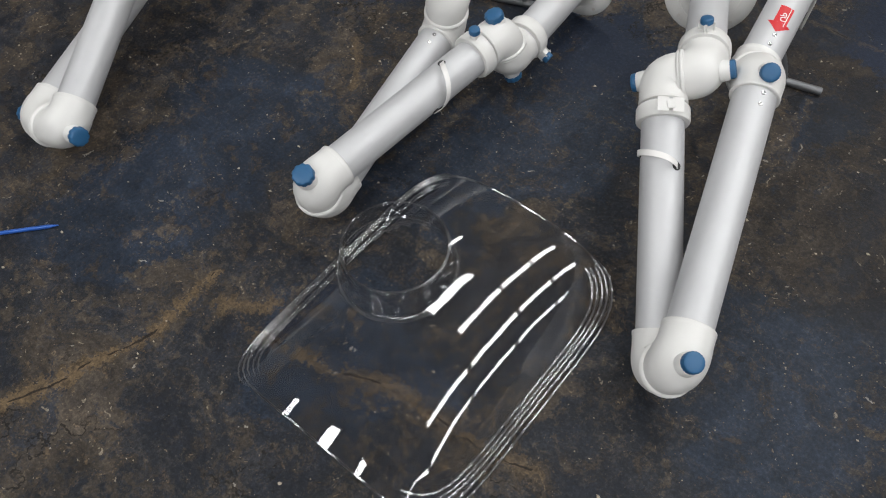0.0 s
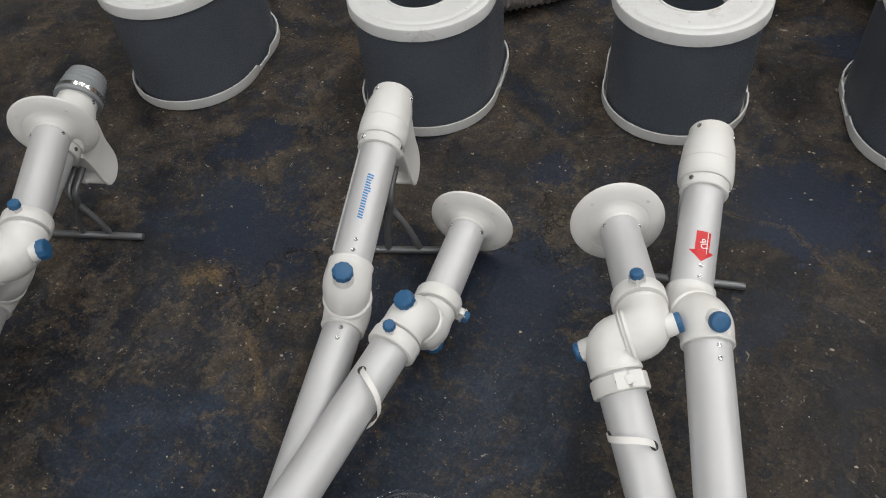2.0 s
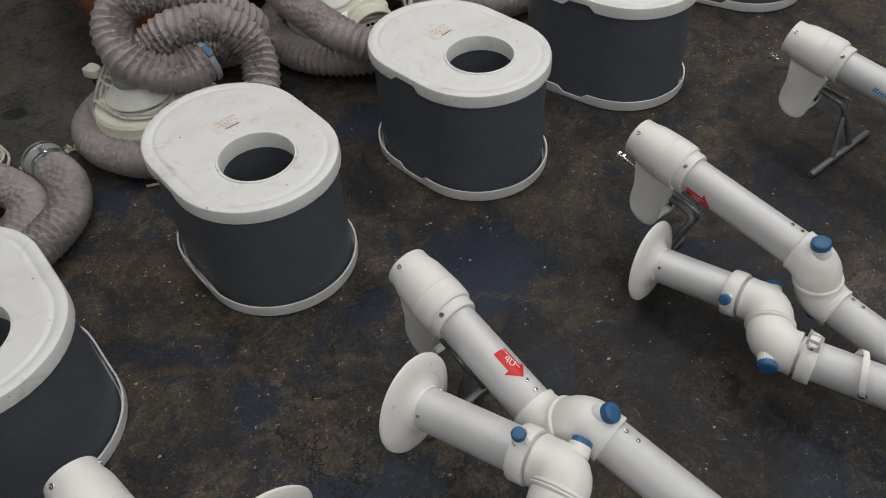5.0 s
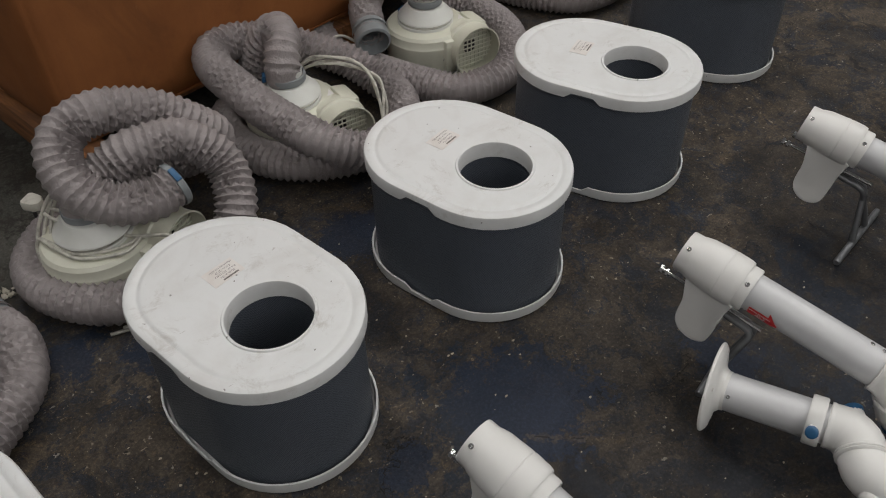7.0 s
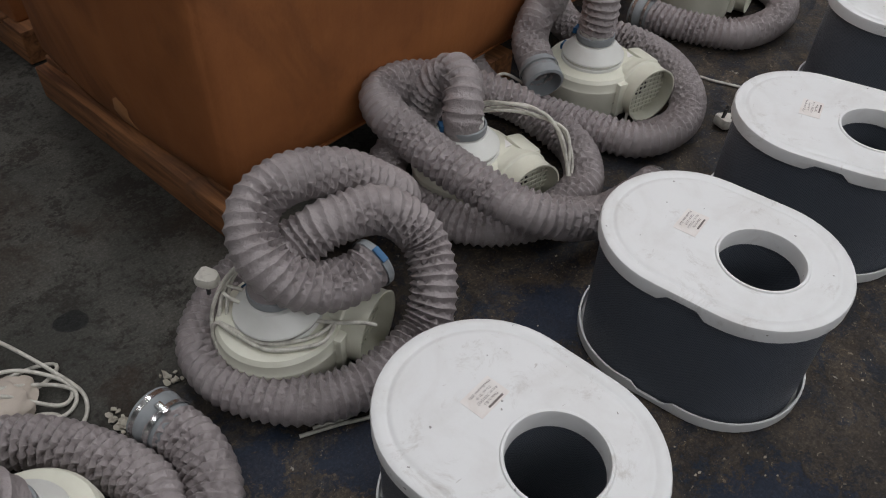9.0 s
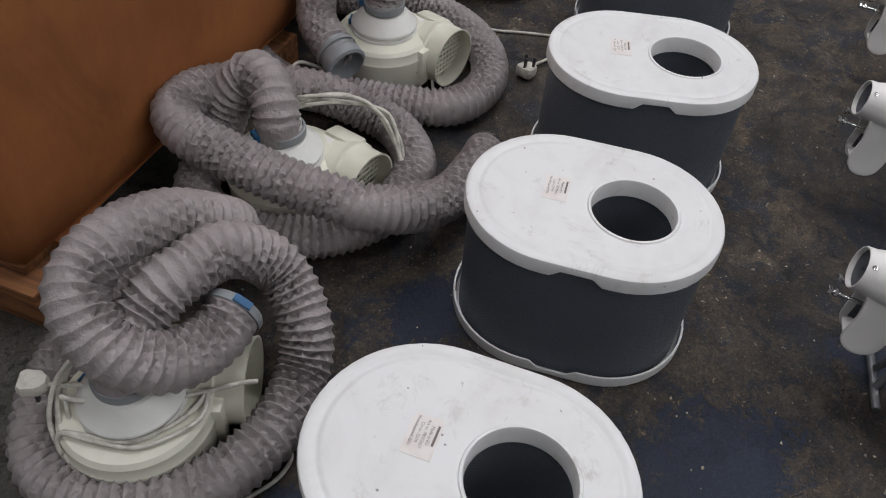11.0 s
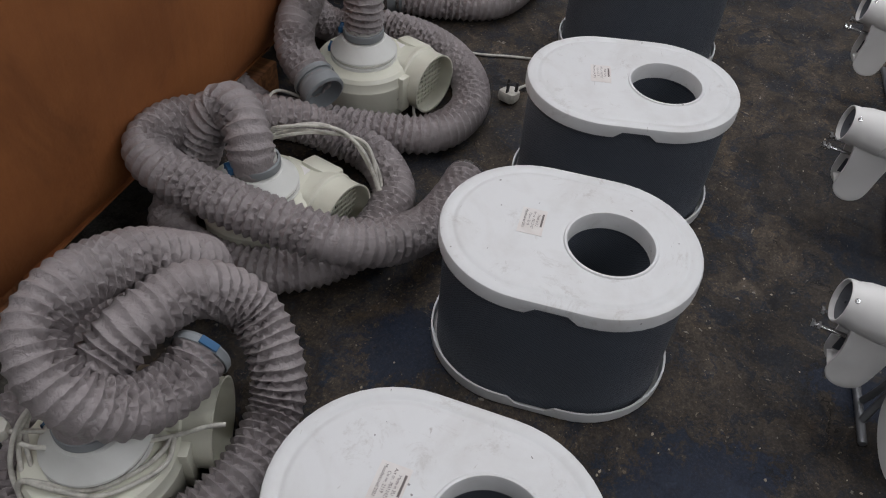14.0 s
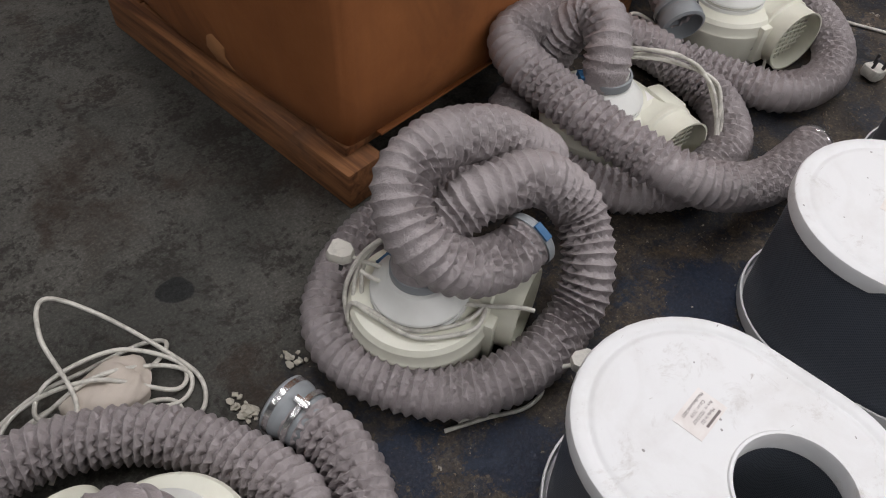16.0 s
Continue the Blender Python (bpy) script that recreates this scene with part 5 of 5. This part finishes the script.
hose("grey flexible hose looped round a fan, its open cuff facing out", [(0.923, 3.342, 0.205), (0.925, 3.345, 0.33), (0.93, 3.40, 0.43), (0.95, 3.50, 0.40), (1.00, 3.60, 0.22), (1.10, 3.58, 0.07), (1.20, 3.44, 0.056), (1.195, 3.27, 0.056), (1.105, 3.12, 0.056), (0.97, 3.045, 0.056),
     (0.83, 3.07, 0.056), (0.755, 3.20, 0.056), (0.70, 3.36, 0.057), (0.665, 3.50, 0.060), (0.72, 3.64, 0.080), (0.86, 3.70, 0.14), (0.98, 3.63, 0.22), (0.930, 3.530, 0.252), (0.835, 3.490, 0.238), (0.768, 3.445, 0.205), (0.728, 3.380, 0.186), (0.707, 3.335, 0.172)], cuff="end", clip=False, seed=4)
hose("grey flexible hose coiled round a fan, with a clipped end cuff", [(-0.832, 2.925, 0.205), (-0.833, 2.925, 0.228), (-0.838, 2.925, 0.262), (-0.870, 2.925, 0.295), (-0.935, 2.935, 0.285), (-1.005, 2.955, 0.21), (-1.045, 2.955, 0.12), (-1.04, 2.88, 0.065), (-0.96, 2.79, 0.056), (-0.85, 2.745, 0.056), (-0.710, 2.795, 0.056), (-0.638, 2.88, 0.056),
     (-0.645, 2.978, 0.056), (-0.722, 3.110, 0.056), (-0.81, 3.185, 0.058), (-0.93, 3.232, 0.06), (-1.07, 3.225, 0.06), (-1.165, 3.13, 0.06), (-1.195, 3.00, 0.06), (-1.165, 2.86, 0.060), (-1.06, 2.73, 0.058), (-0.92, 2.63, 0.056), (-0.79, 2.650, 0.058), (-0.660, 2.735, 0.058), (-0.560, 2.83, 0.056), (-0.532, 2.94, 0.060), (-0.557, 3.040, 0.066)], cuff="end", seed=5)
hose("grey flexible hose rising from a fan and coiled round it", [(-1.40, 2.93, 0.205), (-1.41, 2.94, 0.31), (-1.45, 3.00, 0.40), (-1.50, 3.10, 0.40), (-1.57, 3.14, 0.25), (-1.62, 3.08, 0.09), (-1.60, 2.92, 0.057), (-1.50, 2.76, 0.056), (-1.36, 2.71, 0.056), (-1.23, 2.78, 0.056), (-1.18, 2.92, 0.065), (-1.24, 3.08, 0.075),
     (-1.40, 3.18, 0.07), (-1.60, 3.22, 0.06), (-1.74, 3.08, 0.058), (-1.76, 2.93, 0.058), (-1.78, 2.80, 0.058)], cuff="end", seed=6, blue=True)
hose("grey flexible hose coiled round a fan beside the box", [(1.62, 3.50, 0.205), (1.62, 3.52, 0.33), (1.66, 3.60, 0.40), (1.74, 3.68, 0.30), (1.84, 3.64, 0.10), (1.90, 3.48, 0.057), (1.84, 3.30, 0.056), (1.70, 3.22, 0.056), (1.52, 3.24, 0.056), (1.42, 3.38, 0.056), (1.38, 3.52, 0.056)], cuff="end", seed=7)


def cable(label, points, radius=0.0042, plug=False, up=1, size=1.0):
    path = curve_points(points, 0.008)
    base = Vector((path[0].x, path[0].y, 0))
    t = thing("mains_cable", base, 0, label, "cable", "white mains cables")
    path = [p - base for p in path]
    bm = bmesh.new()
    sweep(bm, path, radius, 10)
    part("sheath", bm, CABLE, t)
    if plug:
        p, d = path[-1], (path[-1] - path[-3]).normalized()
        plug_body(t, p, d, up, size)
    return t


def plug_body(parent, p, d, up, size):
    """A three-pin plug with its pins turned up, or down."""
    side = side_of(d, (0, 0, up))
    w = d.cross(side)
    m = Matrix((w, d, side)).transposed() * size
    bm = bmesh.new()
    outline = [(-0.008, -0.004), (0.008, -0.004), (0.019, 0.008), (0.021, 0.033), (0.015, 0.041), (-0.015, 0.041), (-0.021, 0.033), (-0.019, 0.008)]
    rings = []
    for h, g in ((-0.015, 0.90), (-0.010, 1.0), (0.003, 1.0), (0.007, 0.93)):
        rings.append([bm.verts.new(p + m @ Vector((x * g, 0.018 + (y - 0.018) * g, h))) for x, y in outline])
    bridge(bm, rings)
    bm.faces.new(rings[0][::-1])
    bm.faces.new(rings[-1])
    bmesh.ops.recalc_face_normals(bm, faces=bm.faces)
    body = part("plug", bm, CABLE, parent, "white three-pin plug")
    for x, y, sx, sy in ((0, 0.033, 0.004, 0.008), (-0.011, 0.014, 0.0065, 0.004), (0.011, 0.014, 0.0065, 0.004)):
        bm = bmesh.new()
        box(bm, p + m @ Vector((x, y, 0.018)), (sx, sy, 0.022), m, 0.0008)
        part("pin", bm, RUBBER, body, "dark plug pin")


cable("white mains cable ending in a three-pin plug on the floor", [(1.290, 3.200, 0.006), (1.303, 3.163, 0.006), (1.335, 3.100, 0.006), (1.362, 3.037, 0.006), (1.385, 2.970, 0.006), (1.345, 2.945, 0.006), (1.236, 2.982, 0.008), (1.185, 2.990, 0.020), (1.160, 2.994, 0.024)], plug=True, size=1.25)
cable("short white cable looped beside a fan", [(0.87, 3.25, 0.006), (0.879, 3.235, 0.04), (0.903, 3.212, 0.072), (0.925, 3.19, 0.05), (0.918, 3.17, 0.006), (0.99, 3.12, 0.006), (1.03, 3.13, 0.006)])
cable("white cable looped from a fan over the hose", [(0.62, 3.33, 0.11), (0.60, 3.40, 0.15), (0.66, 3.42, 0.15), (0.72, 3.34, 0.10), (0.73, 3.24, 0.085)])
loose = random.Random(21)
for k in range(4):
    o, r = 0.006 * k, [loose.uniform(-0.014, 0.014) for _ in range(8)]
    cable("white cable coiled over a fan's terminal box", [(0.455 + r[0], 3.335, 0.150 + o), (0.490 + r[1], 3.275 + r[2], 0.188 + o), (0.535 + r[3], 3.195 + r[4], 0.196 + o + r[5] * 0.5), (0.560 + r[6], 3.115 + r[7], 0.176 + o), (0.545 + r[1], 3.055, 0.115), (0.50 + o, 3.03, 0.055)])
for k in range(3):
    o = 0.011 * k
    cable("white cable wound over a fan housing", [(-0.215 + o, 3.085, 0.290), (-0.275 + o, 3.120, 0.262), (-0.318 + o, 3.150, 0.225), (-0.350 + o, 3.162, 0.180 - o * 0.3), (-0.382 + o, 3.148 - o, 0.135), (-0.402 + o * 0.8, 3.098 - o, 0.100), (-0.402 + o, 3.045 - o, 0.066)])
cable("white cable hanging down a fan housing, ending in a plug", [(-0.240, 3.060, 0.165), (-0.290, 3.110, 0.170), (-0.325, 3.150, 0.182), (-0.345, 3.178, 0.186)], plug=True, up=-1)
cable("white cable stretched across a fan housing to its outlet", [(-0.350, 3.140, 0.190), (-0.340, 3.115, 0.185), (-0.295, 3.060, 0.164), (-0.220, 2.985, 0.152), (-0.168, 2.930, 0.162), (-0.145, 2.905, 0.158)])
for k in range(2):
    o = 0.020 * k
    cable("white cable looped loosely on a fan housing", [(-0.404, 3.090, 0.080), (-0.398, 3.118, 0.120), (-0.385, 3.118, 0.148), (-0.372, 3.085 - o, 0.154), (-0.345, 3.020 - o, 0.150), (-0.295, 2.985 - o, 0.148), (-0.245, 2.970 - o, 0.148), (-0.200, 2.975, 0.152)])
cable("white cable lying between a hose and a drum", [(-0.330, 2.885, 0.006), (-0.260, 2.862, 0.008), (-0.200, 2.852, 0.030), (-0.150, 2.838, 0.062), (-0.120, 2.825, 0.066)], plug=True, up=-1)
cable("thin white cable lying on the floor by a drum", [(-0.36, 2.885, 0.006), (-0.285, 2.860, 0.006), (-0.225, 2.835, 0.006), (-0.180, 2.835, 0.006), (-0.162, 2.850, 0.012)])
cable("white cable end looped on the floor between two fans", [(-1.27, 2.86, 0.006), (-1.250, 2.764, 0.006), (-1.238, 2.697, 0.006), (-1.200, 2.638, 0.006), (-1.144, 2.617, 0.006), (-1.106, 2.657, 0.006), (-1.117, 2.719, 0.006), (-1.166, 2.759, 0.007), (-1.223, 2.775, 0.014), (-1.28, 2.80, 0.03)])
cable("tangled white mains cable on the floor", [(-1.02, 3.33, 0.006), (-0.90, 3.37, 0.010), (-0.80, 3.36, 0.02), (-0.70, 3.36, 0.012), (-0.66, 3.335, 0.012), (-0.70, 3.30, 0.02), (-0.80, 3.27, 0.050), (-0.86, 3.28, 0.03), (-0.84, 3.245, 0.012), (-0.74, 3.235, 0.02), (-0.70, 3.215, 0.006), (-0.715, 3.18, 0.006), (-0.80, 3.20, 0.008), (-0.92, 3.255, 0.006), (-1.0, 3.23, 0.006)])
cable("white mains cable arched above the floor in a loop", [(-0.93, 3.20, 0.006), (-0.84, 3.27, 0.06), (-0.835, 3.40, 0.11), (-0.80, 3.475, 0.11), (-0.735, 3.42, 0.07), (-0.665, 3.30, 0.02), (-0.645, 3.225, 0.008), (-0.68, 3.17, 0.006), (-0.76, 3.20, 0.006), (-0.86, 3.31, 0.03), (-1.0, 3.30, 0.010)])

cable("dusty white mains cable wound in loose loops", [(-1.05, 3.30, 0.006), (-0.92, 3.31, 0.02), (-0.80, 3.30, 0.072), (-0.70, 3.29, 0.03), (-0.655, 3.25, 0.008), (-0.70, 3.21, 0.010), (-0.82, 3.25, 0.055), (-0.90, 3.30, 0.045), (-0.86, 3.37, 0.03), (-0.74, 3.345, 0.05), (-0.66, 3.28, 0.012), (-0.69, 3.235, 0.012), (-0.80, 3.295, 0.075), (-0.93, 3.35, 0.02), (-1.02, 3.27, 0.006)])
# a crumpled cloth bag under the cable
bm = bmesh.new()
bmesh.ops.create_icosphere(bm, subdivisions=4, radius=1.0)
for v in bm.verts:
    n = noise.noise(v.co * 2.1) * 0.22 + noise.noise(v.co * 5.3) * 0.09
    v.co = Vector((v.co.x * 0.085 * (1 + n), v.co.y * 0.060 * (1 + n), max(-0.9, v.co.z) * 0.034 * (1 + 0.8 * n)))
bag = part("cloth", bm, worn("pale_cloth", (0.50, 0.44, 0.38), (0.3, 0.25, 0.2), 0.8, 0, 20, 0.4), smooth=60)
bag.matrix_basis = pose(-0.795, 3.275, 0.033, 0, 0, 20)
tagged(bag, "pale crumpled cloth under a tangled cable", "cloth")


# ---- box on a pallet ----
PX, PY = -0.170, 3.418
pallet = thing("wooden_pallet", (PX, PY, 0), 8, "rough wooden pallet under a large cardboard box", "pallet")
W, D = 1.9, 0.92
for j in range(3):
    bm = bmesh.new()
    box(bm, (0.05 + (W - 0.1) * j / 2 - (0 if j else 0.026), D / 2, 0.051), (0.10, D, 0.098), None, 0.004)
    part("bearer", bm, TIMBER, pallet)
for k in range(7):
    bm = bmesh.new()
    box(bm, (W / 2 + 0.006 * (k % 2), 0.096 + (D - 0.15) * k / 6, 0.1115), (W - 0.02, 0.098, 0.022), None, 0.003)
    part("deck_board", bm, TIMBER, pallet)
for k in range(1, 3):
    bm = bmesh.new()
    box(bm, (W / 2, 0.06 + (D - 0.12) * k / 2, 0.0), (W, 0.10, 0.004), None, 0.001)
    part("bottom_board", bm, TIMBER, pallet)

bw, bd, bh, br = 1.86, 0.88, 1.15, 0.030


def carton_outline(side, f):
    """A point of the box's outline with its outward direction; side 0 to 3 from the front, f along it, with softly rounded corners."""
    ends = ((0, 0), (bw, 0), (bw, bd), (0, bd))
    a, b = Vector(ends[side]), Vector(ends[(side + 1) % 4])
    d = (b - a).normalized()
    out, run = Vector((d.y, -d.x)), (b - a).length * f
    turn = max(0.0, 1 - run / br) if f < 0.5 else -max(0.0, 1 - ((b - a).length - run) / br)
    lean = math.radians(45) * turn
    way = out * math.cos(lean) - d * math.sin(lean)
    inner = a + d * min(max(run, br), (b - a).length - br) - out * br
    return (inner + way * br if turn else a + d * run), way


def carton_point(side, f, z, lift=0.0):
    p, way = carton_outline(side, f)
    bulge = 0.046 * math.sin(math.pi * f) ** 0.8 * math.sin(math.pi * min(1, 0.12 + z * 0.95))
    foot = -0.022 * max(0.0, 1 - z * 16) ** 2
    q = p + way * (bulge + foot + 0.007 * noise.noise(Vector((p.x * 2.6, p.y * 2.6, z * 3.4))) + 0.0022 * noise.noise(Vector((p.x * 9, p.y * 9, z * 9))) + lift)
    sag = -0.012 * math.sin(math.pi * f) * max(0.0, 1 - z * 6) if side == 3 else 0.0
    return (q.x, q.y, z * bh + sag)


bm = bmesh.new()
steps = [0.0, 0.004, 0.008, 0.0125, 0.017] + [0.04 + 0.92 * i / 19 for i in range(20)] + [0.983, 0.9875, 0.992, 0.996]
levels = [0.0, 0.006, 0.014, 0.028, 0.045] + [0.065 + 0.935 * i / 19 for i in range(20)]
rows = [[bm.verts.new(carton_point(side, f, z)) for side in range(4) for f in steps] for z in levels]
bridge(bm, rows)
bm.faces.new(rows[0][::-1])
bm.faces.new(rows[-1])
carton = thing("cardboard_box", (PX - 0.005, PY + 0.027, 0.123), 8, "large brown cardboard box bulging over a pallet", "box")
part("carton", bm, CARD, carton, smooth=55)
bm = bmesh.new()
box(bm, (0.55, 0.020, 0.004), (0.92, 0.05, 0.005), pose(0, 0, 0, -6, 0, 0).to_3x3())
part("bottom_flap", bm, CARD, carton)
bm = bmesh.new()
rings = []
for lift, g in ((0.0004, 1.0), (0.0022, 0.9)):
    rings.append([bm.verts.new(carton_point(3, 0.560 - g * y * 2.3 / bd, 0.066 + g * z / bh, lift)) for y, z in ((-0.016, -0.040), (0.012, -0.044), (0.020, -0.010), (0.013, 0.026), (0.002, 0.042), (-0.014, 0.024), (-0.009, -0.006))])
bridge(bm, rings)
bm.faces.new(rings[1])
bmesh.ops.recalc_face_normals(bm, faces=bm.faces)
part("torn_patch", bm, worn("torn_card", (0.46, 0.21, 0.085), (0.30, 0.13, 0.05), 0.8, 0, 20, 0.4), carton, "torn pale patch in the cardboard")


for name, at, yaw, w, d, label in (("wooden_pallet", (-0.30, 4.50, 0), 8, 1.9, 0.9, "rough wooden pallet standing further back"), ("wooden_pallet", (-2.81, 0.86, 0), 0, 0.88, 0.86, "pale bare wooden pallet at the edge of the bay")):
    t = thing(name, at, yaw, label, "pallet")
    for j in range(3):
        bm = bmesh.new()
        box(bm, (0.05 + (w - 0.1) * j / 2, d / 2, 0.055), (0.10, d, 0.09), None, 0.004)
        part("bearer", bm, TIMBER, t)
    for k in range(7):
        bm = bmesh.new()
        box(bm, (w / 2, 0.05 + (d - 0.1) * k / 6, 0.111), (w, 0.115, 0.020), None, 0.003)
        part("deck_board", bm, TIMBER if at[0] > -1 else PINE, t)
    if at[0] < -1:
        continue
    bm = bmesh.new()
    box(bm, (w / 2 - 0.03, d / 2 + 0.02, 0.1212 + 0.35), (w - 0.10, d - 0.06, 0.70), None, 0.01)
    c = thing("cardboard_box", at, yaw, "plain brown cardboard box on a pallet further back", "box")
    part("carton", bm, CARD, c, smooth=0)


# ---- small things on the floor ----
pen = thing("blue_pen", (-0.970, 0.628, 0.0), 47, "thin blue pen lying on the floor", "pen")
bm = bmesh.new()
lathe(bm, (-0.07, 0, 0.0042), (1, 0, 0), [(0.0034, 0), (0.0042, 0.004), (0.0042, 0.115), (0.0015, 0.132), (0.0008, 0.136)], 12)
part("barrel", bm, worn("blue_pen_plastic", (0.02, 0.10, 0.42), (0.03, 0.12, 0.4), 0.3), pen)
bm = bmesh.new()
rnd = random.Random(9)
for k in range(800):
    x, y = rnd.uniform(-1.6, 1.8), rnd.uniform(0.4, 3.0)
    r = rnd.choice((0.0007, 0.0008, 0.0010, 0.0013, 0.0019, 0.0028))
    made = bmesh.ops.create_icosphere(bm, subdivisions=1, radius=r)["verts"]
    for v in made:
        v.co = Vector((x + v.co.x * rnd.uniform(0.5, 2.0), y + v.co.y * rnd.uniform(0.5, 1.4), max(0.0, v.co.z * 0.6 + 0.0006)))
tagged(part("floor_grit", bm, worn("pale_grit", (0.36, 0.31, 0.24), (0.2, 0.15, 0.1), 0.8), smooth=0), "scattered pale grit and flakes on the floor", "grit", kind="stuff")

bm = bmesh.new()
grid = []
for i in range(15):
    row = []
    for j in range(15):
        u, v = i / 7 - 1, j / 7 - 1
        k = max(abs(u), abs(v)) / max(1e-6, math.hypot(u, v))
        x, y = 0.070 * u * k, 0.070 * v * k
        row.append(bm.verts.new((x, y, 0.030 * noise.noise(Vector((x * 45, y * 45, 2.0))) + 0.014 * noise.noise(Vector((x * 110, y * 110, 5.0))))))
    grid.append(row)
bridge(bm, grid, False)
film = part("plastic_film", bm, FILM, smooth=0)
film.matrix_basis = pose(-0.767, 2.265, 0.190, 0, 0, 0)
tagged(film, "crumpled clear plastic film inside a drum opening", "film")
rnd = random.Random(31)
bm = bmesh.new()
for cx, cy in ((-0.612, 3.128), (-0.608, 3.112), (-0.612, 3.150), (-0.486, 3.160), (-0.492, 3.174), (-0.616, 3.120)):
    for k in range(7):
        x, y, r = cx + rnd.gauss(0, 0.008), cy + rnd.gauss(0, 0.008), rnd.uniform(0.003, 0.010)
        z = rnd.uniform(0.002, 0.005)
        ring = [bm.verts.new((x + r * rnd.uniform(0.6, 1.2) * math.cos(a), y + r * rnd.uniform(0.6, 1.2) * math.sin(a), z + rnd.uniform(-0.002, 0.006))) for a in (2 * math.pi * i / 6 for i in range(6))]
        low = [bm.verts.new((v.co.x, v.co.y, v.co.z - 0.002)) for v in ring]
        bridge(bm, [low, ring])
        bm.faces.new(ring)
        bm.faces.new(low[::-1])
tagged(part("paint_flakes", bm, worn("pale_flakes", (0.46, 0.43, 0.36), (0.26, 0.23, 0.17), 0.8, 0, 40, 0.5), smooth=0), "pale torn paint flakes beside a hose cuff", "flakes", kind="stuff")
